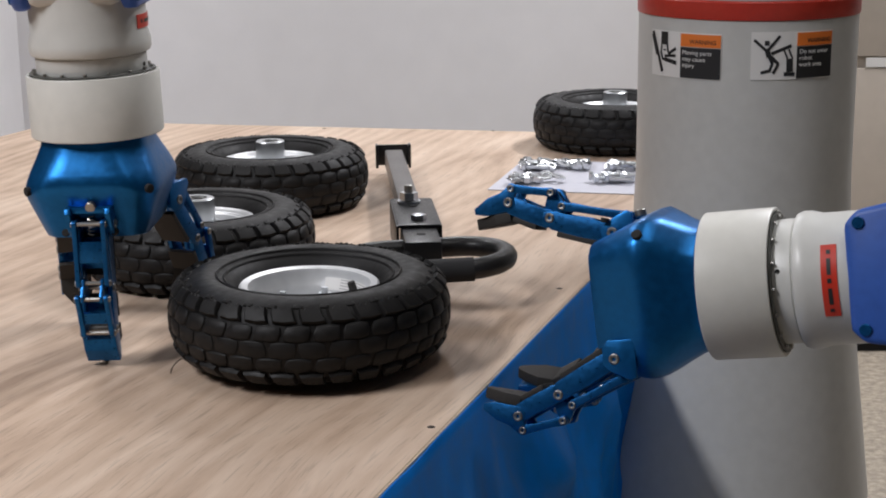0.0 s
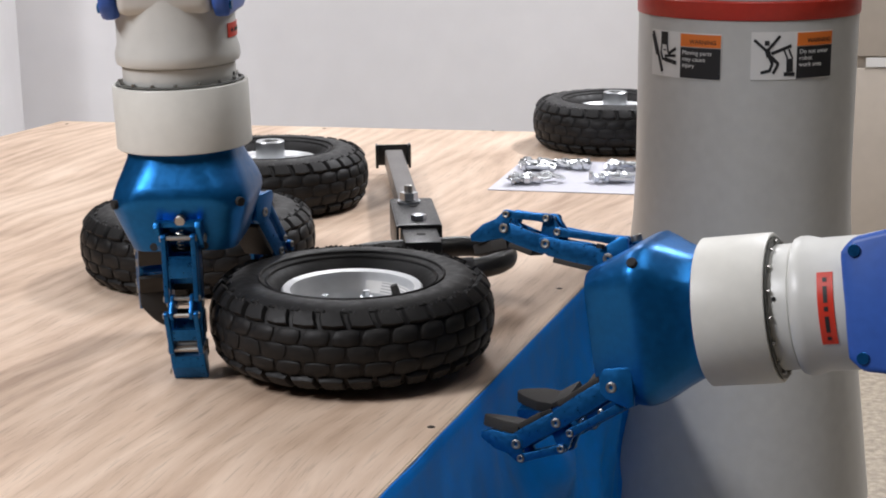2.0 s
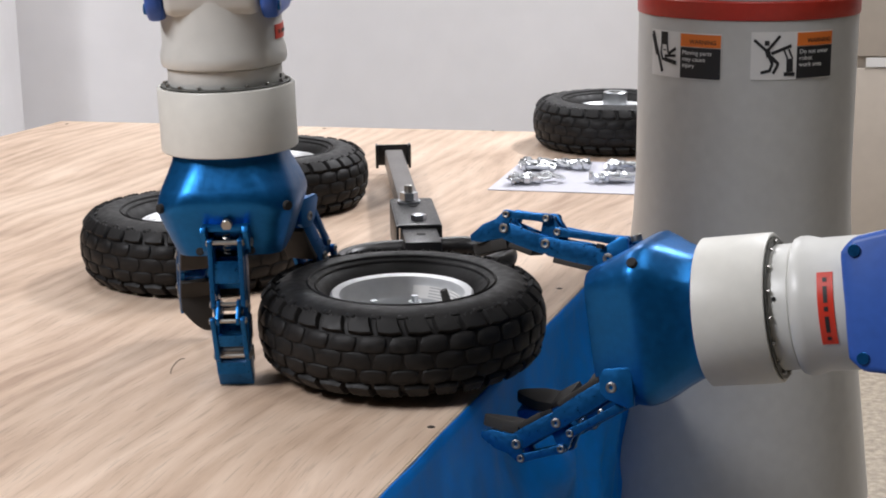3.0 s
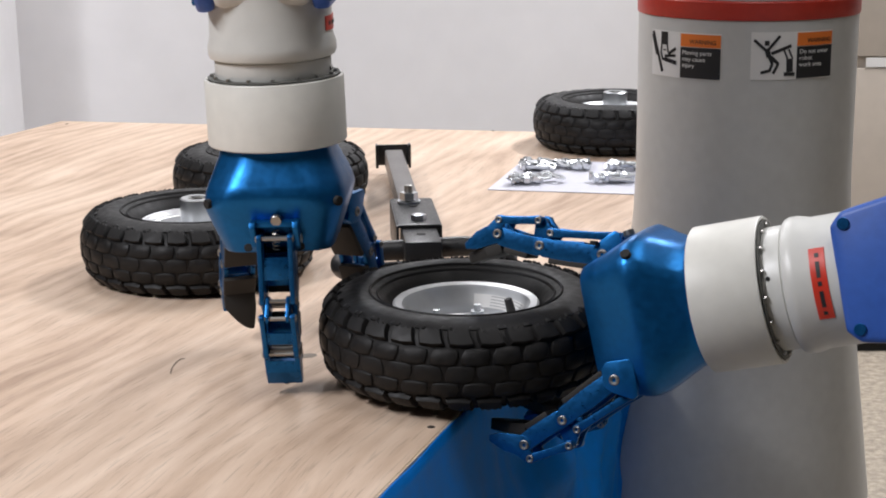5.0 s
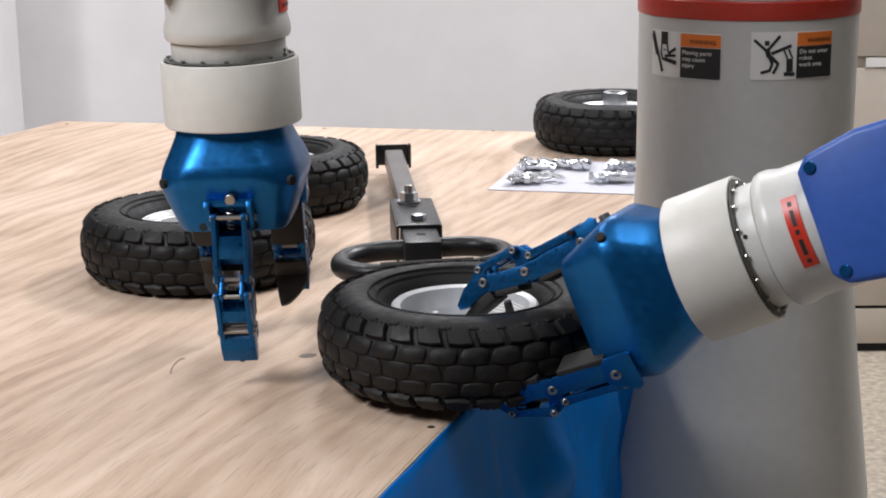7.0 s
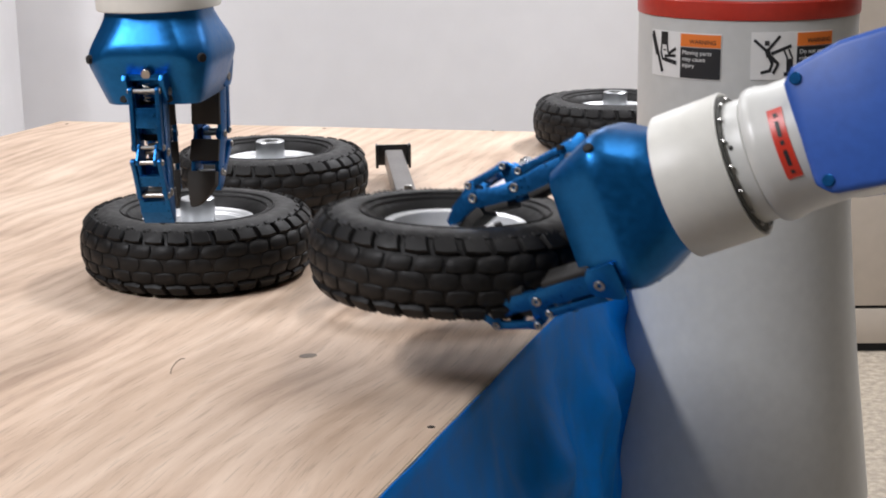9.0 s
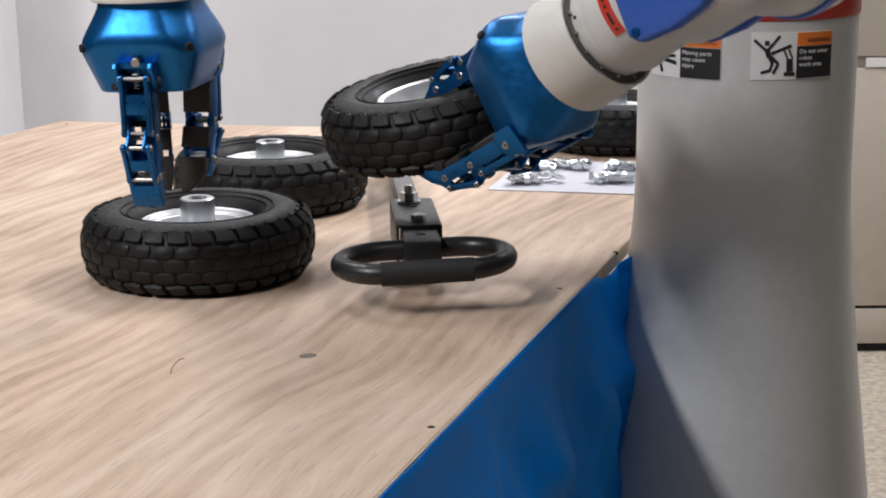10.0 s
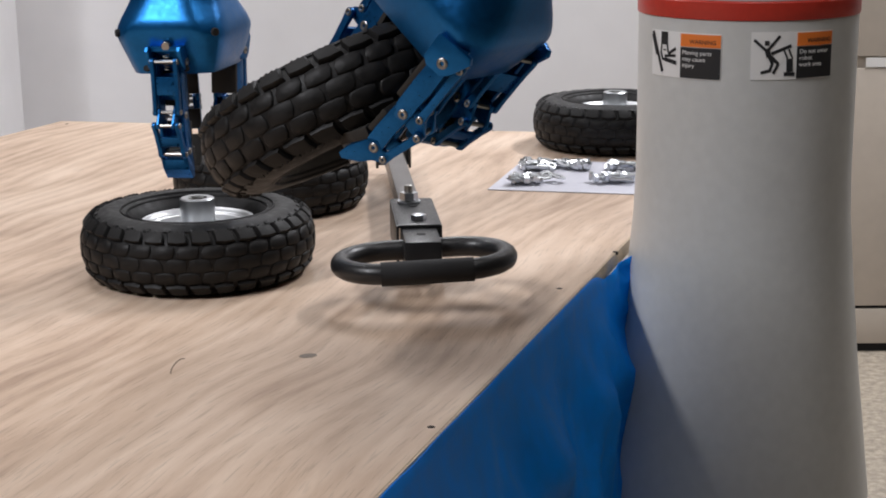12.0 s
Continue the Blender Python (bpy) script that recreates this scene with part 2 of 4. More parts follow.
# ---- lamps in the ceiling ----
def ceiling_light(x, y, rz, energy, lx=1.2, ly=0.6):
    lamp = tagged(empty("ceiling_light", pose(x, y, 2.88, 0, 0, rz)), "unseen white fluorescent ceiling light panel, set from shadows or added as fill", "lamp", "ceiling lights")
    part("frame", box(lx + 0.06, ly + 0.06, 0.03), CEIL, lamp)
    part("diffuser", box(lx, ly, 0.012, Matrix.Translation((0, 0, -0.018))), DIFFUSER, lamp, "glowing white diffuser")
    data = bpy.data.lights.new("panel_light", "AREA")
    data.shape, data.size, data.size_y, data.energy = "RECTANGLE", lx, ly, energy
    data.color = (0.95, 0.95, 1.0)
    ob = new("panel_light", data)
    ob.matrix_world = pose(x, y, 2.845, 0, 0, rz)
    return lamp


DIFFUSER = glow("lamp_diffuser", (1, 0.97, 0.93), 3.0)
ceiling_light(1.4, 3.3, 90, 68, 1.2, 0.3)
ceiling_light(-0.15, 4.65, 90, 24, 1.2, 0.3)
# made-up panel that brightens the partition wall
ceiling_light(-1.1, 3.05, 90, 16, 1.2, 0.3)
ceiling_light(-1.75, 0.2, 69, 68, 1.2, 0.2)
# weak invented panel, added as fill for column, tarp and arms
ceiling_light(0.45, 1.0, 90, 5, 1.2, 0.3)


# ---- table ----
EDGE_A = Vector((-0.052, 1.0776))      # on the edge of the board that the tarp hangs from
EDGE_DIR = Vector((0.326, 0.9454))
EDGE_DIR.normalize()
EDGE_OUT = Vector((EDGE_DIR.y, -EDGE_DIR.x))


def edge_point(s, out=0.0):
    return EDGE_A + EDGE_DIR * s + EDGE_OUT * out


def table():
    near = edge_point(-0.62)
    corner = Vector((-0.668, 2.797))
    far = edge_point(1.585)
    out = [near, far, corner, corner - Vector((0.39, 0.921)) * 2.3]
    tb = tagged(empty("work_table", Matrix.Translation((0, 0, 0))), "work table with a bare pale plywood top", "table")
    top = part("tabletop", prism([(p.x, p.y) for p in out], TZ - 0.018, TZ), PLY, tb, "pale grained plywood sheet with screw holes", smooth=0)
    part("top_edge", prism([(edge_point(-0.62, 0.0).x, edge_point(-0.62).y), (far.x, far.y),
                            (edge_point(1.62, 0.002).x, edge_point(1.62, 0.002).y), (edge_point(-0.62, 0.002).x, edge_point(-0.62, 0.002).y)],
                           TZ - 0.0178, TZ - 0.0006), PLY_EDGE, tb, "raw plywood edge", smooth=0)
    for s, o in ((-0.5, -0.1), (1.5, -0.1), (-0.3, -0.9), (1.35, -0.95)):
        p = edge_point(s, o)
        part("leg", box(0.05, 0.05, TZ - 0.018, Matrix.Translation((p.x, p.y, (TZ - 0.018) / 2)), 0.004), TUBE, tb)
    for x, y in ((-0.011, 1.2243), (0.1231, 1.645), (0.1995, 1.8041), (-0.1994, 2.690), (-0.652, 2.765), (0.085, 2.65)):
        part("screw_head", spin([(0, 0.0006), (0.0022, 0.0005), (0.0034, 0.0001), (0.0034, -0.003)], 12, m=Matrix.Translation((x, y, TZ))), HOLE, top)
    knot = spin([(0, 0.0004), (0.7, 0.0004), (1.0, 0.0002), (1.0, -0.002)], 20, m=Matrix.Translation((-0.1257, 1.4176, TZ)) @ Matrix.Rotation(radians(25), 4, "Z") @ Matrix.Diagonal((0.0085, 0.0065, 1, 1)))
    part("knot", knot, KNOT, top, "small grey-brown knot in the plywood")
    return tb


table()


def hair():
    """A curled fibre lying on the table."""
    pts = [(-0.2400 + 0.006 * math.cos(a), 1.385 + 0.026 * math.sin(a), TZ + 0.0006) for a in (1.3 + 2.6 * k / 14 for k in range(15))]
    tagged(finish(tube_along(pts, 0.00032, 6), "fibre", KNOT), "thin dark curled fibre lying on the plywood", "fibre")


hair()


def tarp():
    """A plastic sheet that hangs from the table edge in folds."""
    bm = bmesh.new()
    ns, nz = 220, 60
    rows = []
    for i in range(ns + 1):
        s = -0.6 + 2.2 * i / ns
        col = []
        for j in range(nz + 1):
            d = 0.72 * j / nz
            w = min(1.0, d / 0.12)
            fold = 0.030 * noise.noise((s * 5.0 + d * 1.6, 3.1, d * 0.8)) + 0.016 * noise.noise((s * 13 - d * 5.0, 7.7, d * 2.0)) + 0.006 * noise.noise((s * 34 + d * 9, 1.0, d * 7))
            crease = 0.030 * (0.5 - abs(noise.noise((s * 4.2 + d * 3.4, 9.1, d * 0.6)))) + 0.013 * (0.5 - abs(noise.noise((s * 10 - d * 7.0, 2.2, d * 1.5))))
            fold = 0.9 * fold + 1.3 * crease - 0.014
            crumple = 0.040 * math.exp(-((s - 0.81) / 0.06) ** 2) * (1 + noise.noise((s * 60, d * 40, 2)))
            o = 0.0030 + 0.020 * w * w + fold * (0.02 + w * w) + 0.05 * d + crumple * math.exp(-((d - 0.02) / 0.06) ** 2)
            o = max(o, 0.003)
            p = edge_point(s, o)
            lift = 0.004 * noise.noise((s * 16, 0.5, 0))
            rise = (0.010 + 0.014 * max(0.0, noise.noise((s * 22, 4.2, 0)) + 0.35)) * min(1, max(0, (s - 0.755) / 0.03)) - 0.015 * math.exp(-((s - 0.705) / 0.032) ** 2)
            z = TZ - 0.0010 - d + (0.4 * lift + rise) * (1 - w)
            col.append(bm.verts.new((p.x, p.y, z)))
        rows.append(col)
    for a, b in zip(rows, rows[1:]):
        for j in range(nz):
            bm.faces.new((a[j], b[j], b[j + 1], a[j + 1]))
    ob = finish(bm, "tarp", TARP, smooth=60)
    sol = ob.modifiers.new("thickness", "SOLIDIFY")
    sol.thickness = 0.0008
    return tagged(ob, "creased blue plastic tarp hanging from the table edge", "tarp")


tarp()


# ---- robot body ----
PX, PY, PR = 0.3425, 1.80, 0.1207


def pillar():
    body = tagged(empty("robot_pedestal", Matrix.Translation((PX, PY, 0))), "white robot pedestal column with a red band and warning labels", "robot")
    z1 = TZ + 0.2765
    prof = [(0, 0.0), (0.186, 0.0), (0.188, 0.01), (0.174, TZ - 0.42), (0.1555, TZ - 0.26), (0.1385, TZ - 0.12), (0.1285, TZ - 0.02), (0.1225, TZ + 0.05), (PR, TZ + 0.10), (PR, z1), (0, z1)]
    part("column", spin(prof, 96), PEDESTAL, body, "", 50)
    part("red_band", spin([(0.05, z1 + 0.0005), (PR + 0.001, z1 + 0.0005), (PR + 0.0016, z1 + 0.002), (PR + 0.0016, z1 + 0.0190), (PR, z1 + 0.0205), (0.05, z1 + 0.0205)], 96), RED, body, "red painted band")
    part("upper_column", spin([(0, z1 + 0.0210), (PR - 0.002, z1 + 0.0210), (PR - 0.002, z1 + 0.44), (PR - 0.02, z1 + 0.46), (0, z1 + 0.46)], 96), PEDESTAL, body)
    return body


BODY = pillar()


def on_pillar(parent, name, a0, a1, z0, z1, lift, mat, label=""):
    """A thin sticker bent round the column between two angles and heights."""
    bm = bmesh.new()
    n = 10
    r = PR + lift
    front, back = [], []
    for i in range(n + 1):
        a = a0 + (a1 - a0) * i / n
        for rows, rr in ((front, r), (back, r - 0.0006)):
            rows.append([bm.verts.new((rr * math.sin(a), -rr * math.cos(a), TZ + z)) for z in (z0, z1)])
    for i in range(n):
        bm.faces.new((front[i][0], front[i + 1][0], front[i + 1][1], front[i][1]))
        for k in (0, 1):
            bm.faces.new((front[i][k], front[i + 1][k], back[i + 1][k], back[i][k]))
    for i in (0, n):
        bm.faces.new((front[i][0], front[i][1], back[i][1], back[i][0]))
    return part(name, bm, mat, parent, label, 60)


# ---- wheels ----
R_OUT, R_BEAD, HALF = 0.131, 0.0590, 0.0382
ROUND = 0.97


def side(v, e=ROUND):
    c, s = math.cos(v), math.sin(v)
    return math.copysign(abs(c) ** e, c), math.copysign(abs(s) ** e, s)


def tyre_point(u, v, lift=0.0):
    a = (R_OUT - R_BEAD) / 2 - 0.0025
    c, s = side(v)
    r = R_OUT - 0.0035 - a + (a + lift) * c
    return Vector((r * math.cos(u), r * math.sin(u), (HALF - 0.001 + lift) * s))


LUG_BLOCK = ((0.05, 0.05), (0.28, -0.03), (0.72, -0.03), (0.95, 0.05), (1.0, 0.5), (0.93, 0.93), (0.70, 1.03), (0.30, 1.03), (0.07, 0.93), (0, 0.5))
LUG_SHOULDER = ((0, 0), (0.5, -0.06), (1, 0), (1.03, 0.5), (0.97, 0.94), (0.80, 0.80), (0.64, 1.05), (0.48, 0.82), (0.32, 1.05), (0.17, 0.82), (0.03, 0.98), (0.05, 0.5))


def lug(bm, u0, u1, v0, v1, skew, h, shape=LUG_BLOCK):
    """One raised tread block, its outline given in fractions between angles round the wheel and round its section."""
    def at(fu, fv, lift):
        return bm.verts.new(tyre_point(u0 + (u1 - u0) * fu + skew * (fv - 0.5), v0 + (v1 - v0) * fv, lift))
    bot = [at(fu, fv, -0.001) for fu, fv in shape]
    mid = [at(0.5 + (fu - 0.5) * 0.95, 0.5 + (fv - 0.5) * 0.95, h * 0.65) for fu, fv in shape]
    top = [at(0.5 + (fu - 0.5) * 0.84, 0.5 + (fv - 0.5) * 0.84, h) for fu, fv in shape]
    middle = at(0.5, 0.5, h * 1.06)
    for k in range(len(shape)):
        j = (k + 1) % len(shape)
        bm.faces.new((bot[k], bot[j], mid[j], mid[k]))
        bm.faces.new((mid[k], mid[j], top[j], top[k]))
        bm.faces.new((top[k], top[j], middle))


def wheel():
    w = tagged(empty("wheel"), "small pneumatic cart wheel, black knobbly tyre on zinc-plated steel rim", "wheel", "cart wheels")
    a = (R_OUT - R_BEAD) / 2 - 0.0025
    prof = []
    for k in range(40):
        v = 2 * math.pi * k / 40
        c, s = side(v)
        r = R_OUT - 0.0035 - a + a * c
        z = (HALF - 0.001) * s
        prof.append((r, z))
    tyre = part("tyre", spin(prof, 96, closed=True), RUBBER, w, "black knobbly rubber tyre", 60)
    bm = bmesh.new()
    n = 31
    du = 2 * math.pi / n
    for i in range(n):
        u = i * du
        jit = 0.012 * math.sin(7.3 * i)
        lug(bm, u - du * 0.475, u + du * 0.475, -0.172, 0.172, 0.02 * (-1) ** i, 0.0014)
        for sgn in (1, -1):
            off = du * 0.5
            lug(bm, u + off - du * 0.470, u + off + du * 0.470, sgn * 0.195, sgn * (0.56 + jit), 0.02 * sgn, 0.0019)
            lug(bm, u - du * 0.425, u + du * 0.425, sgn * 0.60, sgn * (1.00 - jit), -0.03 * sgn, 0.0046, LUG_SHOULDER)
            lug(bm, u + off - du * 0.20, u + off + du * 0.20, sgn * 1.02, sgn * 1.15, 0.0, 0.0012)
    part("tread", bm, RUBBER, tyre, "raised rubber tread blocks", 48)
    bm = bmesh.new()
    for sgn in (1, -1):
        for rr in (0.077, 0.0835):
            prof = [(rr - 0.0012, -0.002), (rr - 0.0012, 0.0008), (rr, 0.0016), (rr + 0.0012, 0.0008), (rr + 0.0012, -0.002)]
            c = (rr - (R_OUT - 0.0035 - a)) / a
            v = math.acos(math.copysign(abs(c) ** (1 / ROUND), c))
            zz = (HALF - 0.001) * math.sin(v) ** ROUND
            spin([(r, sgn * (zz + z)) for r, z in prof], 72, bm)
    part("bead_rib", bm, RUBBER, tyre, "", 60)
    # rim: two flanges, well and web
    t = 0.0018
    outer = [(0.0700, 0.0225), (0.0705, 0.0250), (0.0685, 0.0268), (0.0655, 0.0262), (0.0635, 0.0235), (0.0600, 0.0205), (0.0555, 0.0195), (0.0535, 0.0120), (0.0530, 0.003)]
    outer = [(0.019 + (r - 0.019) * 0.875, z * 0.82) for r, z in outer]
    half = outer + [(0.0460, 0.002), (0.0400, 0.008), (0.0300, 0.0095), (0.0190, 0.0085)]
    low = [(r, z - t) for r, z in half[::-1] if r < 0.0505]
    bottom = [(0.0515, -0.0040), (0.0545, -0.0100), (0.0590, -0.0165), (0.0602, -0.0220), (0.0615, -0.0252), (0.0685, -0.0268), (0.0705, -0.0250), (0.0700, -0.0225)]
    bottom = [(0.019 + (r - 0.019) * 0.875, z * 0.93) for r, z in bottom]
    rim = part("rim", spin(half + low + bottom + [(0.0549, -0.0150), (0.0514, -0.003), (0.0514, 0.012), (0.0549, 0.0175)], 72, closed=True), RIM_GREY, w, "shiny zinc-plated steel rim", 45)
    hub = part("hub", spin([(0.0105, 0.0460), (0.0175, 0.0460), (0.0188, 0.0450), (0.0188, -0.004), (0.0105, -0.004)], 40, closed=True), ZINC, w, "zinc-plated hub tube")
    part("bearing", spin([(0.0065, 0.0445), (0.0112, 0.0445), (0.0112, 0.040), (0.0065, 0.040)], 32, closed=True), STEEL, hub)
    for k in range(4):
        ang = math.pi / 4 + k * math.pi / 2
        m = Matrix.Translation((0.028 * math.cos(ang), 0.028 * math.sin(ang), 0.0085))
        part("bolt", spin([(0, -0.022), (0.0034, -0.022), (0.0034, -0.0165), (0.0066, -0.0165), (0.0066, -0.0105), (0.0036, -0.0105), (0.0036, 0.003), (0.006, 0.003), (0.006, 0.0075), (0, 0.0075)], 6, m=m), ZINC, rim, "zinc bolt", 20)
    part("valve_stem", rod((0.043, 0.006, -0.004), (0.038, 0.005, -0.023), 0.0045, 12, r2=0.0035), PAD, rim, "black rubber valve stem")
    return w


WHEEL = wheel()
WHEEL.matrix_world = pose(-0.2704, 1.7323, TZ + HALF, 0, 0, 12)
copy_thing(WHEEL, pose(-0.2269, 2.0923, TZ + HALF, 0, 0, 50))
copy_thing(WHEEL, pose(0.2732, 2.5103, TZ + HALF, 0, 0, -20))
MOVED = copy_thing(WHEEL, pose(-0.06, 1.40, TZ + HALF, 180, 0, 20))
MOVED["label"] = "cart wheel lying hub down, black knobbly tyre, labelled rim"


def rim_sticker():
    """A printed paper label stuck inside the rim of the moved wheel."""
    rim = next(c for c in MOVED.children if c.name.startswith("rim"))
    def cone(z):
        return 0.0466 + lift[0] + (-z - 0.0037) * 0.56

    lift = [0.0]

    def curved(a0, a1, z0, z1, r, mat, name, parent, label=""):
        bm = bmesh.new()
        rows = []
        for i in range(13):
            t = a0 + (a1 - a0) * i / 12
            rows.append([bm.verts.new((rr * math.cos(t), rr * math.sin(t), z)) for rr, z in ((cone(z0), z0), (cone(z1), z1))])
        for p, q in zip(rows, rows[1:]):
            bm.faces.new((p[0], q[0], q[1], p[1]))
        return part(name, bm, mat, parent, label, 60)
    st = curved(radians(-58), radians(8), -0.0160, -0.0055, 0.0512, LABEL_WHITE, "rim_label", rim, "white printed label inside the rim")
    lift[0] = -0.0004
    for k in range(4):
        curved(radians(-40), radians(6), -0.0152 + 0.0024 * k, -0.0143 + 0.0024 * k, 0.0509, LABEL_GREY, "print_bar", st)


rim_sticker()


# ---- warning labels on the robot body ----
def warning_label(a0, a1, z0, z1, symbol_left):
    lab = on_pillar(BODY, "warning_label", radians(a0), radians(a1), z0, z1, 0.0008, LABEL_WHITE, "white, black and orange warning label with pictogram")
    mid = a0 + (a1 - a0) * symbol_left
    m = 0.35
    on_pillar(lab, "orange_field", radians(mid), radians(a1 - m), z0 + (z1 - z0) * 0.70, z1 - 0.0012, 0.0013, LABEL_ORANGE)
    on_pillar(lab, "black_field", radians(mid), radians(a1 - m), z0 + 0.001, z0 + (z1 - z0) * 0.685, 0.0013, LABEL_BLACK)
    return lab, mid


def pictogram(lab, bars, a0, a1, z0, z1):
    """Thick strokes on the column, given in unit coordinates of the white field."""
    for (x0, y0), (x1, y1), w in bars:
        bm = bmesh.new()
        d = Vector((x1 - x0, y1 - y0))
        nrm = Vector((-d.y, d.x)).normalized() * w / 2
        pts = [(x0 + nrm.x, y0 + nrm.y), (x1 + nrm.x, y1 + nrm.y), (x1 - nrm.x, y1 - nrm.y), (x0 - nrm.x, y0 - nrm.y)]
        vs = []
        for x, y in pts:
            a = radians(a0 + (a1 - a0) * x)
            vs.append(bm.verts.new(((PR + 0.0014) * math.sin(a), -(PR + 0.0014) * math.cos(a), TZ + z0 + (z1 - z0) * y)))
        bm.faces.new(vs)
        part("symbol_bar", bm, LABEL_BLACK, lab, "", 0)


def text_on_pillar(lab, words, a, z, size, mat):
    cu = bpy.data.curves.new("lettering", "FONT")
    cu.body, cu.size, cu.extrude = words, size, 0.0001
    tmp = bpy.data.objects.new("lettering", cu)
    scene.collection.objects.link(tmp)
    me = bpy.data.meshes.new_from_object(tmp.evaluated_get(bpy.context.evaluated_depsgraph_get()))
    bpy.data.objects.remove(tmp)
    bm = bmesh.new()
    bm.from_mesh(me)
    for v in bm.verts:
        t = radians(a) + v.co.x / PR
        r = PR + 0.0016 + v.co.z
        v.co = Vector((r * math.sin(t), -r * math.cos(t), TZ + z + v.co.y))
    part("lettering", bm, mat, lab, "", 0)


def labels():
    z0, z1 = 0.2135, 0.2625
    lab, mid = warning_label(-67.0, -23.1, z0, z1, 0.49)
    text_on_pillar(lab, "WARNING", mid + 5.4, 0.2512, 0.0062, LABEL_BLACK)
    for k, words in enumerate(("Moving parts", "may cause", "injury")):
        text_on_pillar(lab, words, mid + 1.2, 0.2395 - 0.0068 * k, 0.0066, LABEL_WHITE)
    pictogram(lab, [((0.03, 0.96), (0.42, 0.10), 0.09), ((0.02, 0.90), (0.22, 0.46), 0.11), ((0.48, 0.98), (0.48, 0.70), 0.24), ((0.39, 0.74), (0.36, 0.50), 0.05), ((0.57, 0.74), (0.62, 0.52), 0.05),
                    ((0.36, 0.52), (0.44, 0.36), 0.06), ((0.62, 0.50), (0.86, 0.64), 0.07), ((0.50, 0.45), (0.86, 0.48), 0.06), ((0.50, 0.38), (0.88, 0.32), 0.09), ((0.42, 0.38), (0.60, 0.37), 0.06), ((0.45, 0.58), (0.55, 0.58), 0.03)], -66.5, mid, z0, z1)
    z0, z1 = 0.2155, 0.2655
    lab, mid = warning_label(-8.7, 35.9, z0, z1, 0.52)
    text_on_pillar(lab, "WARNING", mid + 5.4, 0.2540, 0.0062, LABEL_BLACK)
    for k, words in enumerate(("Do not enter", "robot", "work area")):
        text_on_pillar(lab, words, mid + 1.2, 0.2425 - 0.0068 * k, 0.0066, LABEL_WHITE)
    pictogram(lab, [((0.04, 0.84), (0.30, 0.62), 0.06), ((0.34, 0.62), (0.60, 0.92), 0.06), ((0.27, 0.77), (0.37, 0.77), 0.10), ((0.42, 0.55), (0.86, 0.71), 0.07), ((0.32, 0.66), (0.37, 0.48), 0.11),
                    ((0.37, 0.50), (0.45, 0.34), 0.07), ((0.45, 0.35), (0.39, 0.19), 0.06), ((0.41, 0.20), (0.20, 0.15), 0.06), ((0.41, 0.49), (0.58, 0.33), 0.07), ((0.58, 0.34), (0.47, 0.13), 0.06),
                    ((0.70, 0.62), (0.78, 0.44), 0.04), ((0.80, 0.64), (0.90, 0.44), 0.04), ((0.83, 0.44), (0.84, 0.16), 0.15), ((0.71, 0.12), (0.96, 0.11), 0.08)], -8.2, mid, z0, z1)


labels()


# ---- robot arms ----
def octagon(hx, hy, z, cx=0.45, cy=0.45):
    ax, ay = hx * (1 - cx), hy * (1 - cy)
    return [(hx, -ay, z), (hx, ay, z), (ax, hy, z), (-ax, hy, z), (-hx, ay, z), (-hx, -ay, z), (-ax, -hy, z), (ax, -hy, z)]


L1, L2, L3 = 0.0570, 0.0390, 0.0310
RING = 0.0595



# a finger's own axes: it runs along -z and closes towards +y; pins of its linkage as (y, z)
BASE_PIN = (-0.0130, 0.0110)      # outer pin of the knuckle
COUPLER_IN = (-0.0125, 0.0065)    # pins of the coupler plates on the middle link
COUPLER_OUT = (-0.0200, -0.0064)
TIP_PIN = (-0.0105, 0.0060)       # lug of the fingertip
BAR_A, BAR_B = 0.0532, 0.0355
UPRIGHT = Matrix(((0, 0, 1, 0), (1, 0, 0, 0), (0, 1, 0, 0), (0, 0, 0, 1)))
HALF_W = 0.0150


def cheeks(outline, outer, thick, bm=None, bevel=0.0007):
    """Two like plates on both sides of a link, outline in (y, z)."""
    for sgn in (-1, 1):
        x0, x1 = sorted((sgn * outer, sgn * (outer - thick)))
        bm = prism(outline, x0, x1, UPRIGHT, bm, bevel)
    return bm


def pins(owner, y, z, reach, r=0.0036):
    """A pivot through the link: a shaft with a washer and a socketed head at both ends."""
    part("pivot", rod((-reach + 0.002, y, z), (reach - 0.002, y, z), r * 0.62, 10), STEEL, owner, "steel pivot pin")
    for sgn in (-1, 1):
        q = Matrix.Translation((sgn * (reach - 0.0006), y, z)) @ Matrix.Rotation(radians(90 * sgn), 4, "Y")
        part("pin_head", spin([(0, 0.0004), (r * 0.34, 0.0004), (r * 0.42, 0.0016), (r * 0.78, 0.0018), (r, 0.0012), (r, 0.0)], 14, m=q), STEEL, owner, "steel pivot pin head")


def dog_bone(length, half, waist):
    """Outline of a flat bar with round ends and a slimmer middle, from the origin along -z."""
    out = []
    for k in range(7):
        a = math.pi * k / 6
        out.append((half * math.cos(a), half * math.sin(a)))
    out.append((-waist, -length * 0.25))
    out.append((-waist, -length * 0.75))
    for k in range(7):
        a = math.pi + math.pi * k / 6
        out.append((half * math.cos(a), -length + half * math.sin(a)))
    out.append((waist, -length * 0.75))
    out.append((waist, -length * 0.25))
    return out


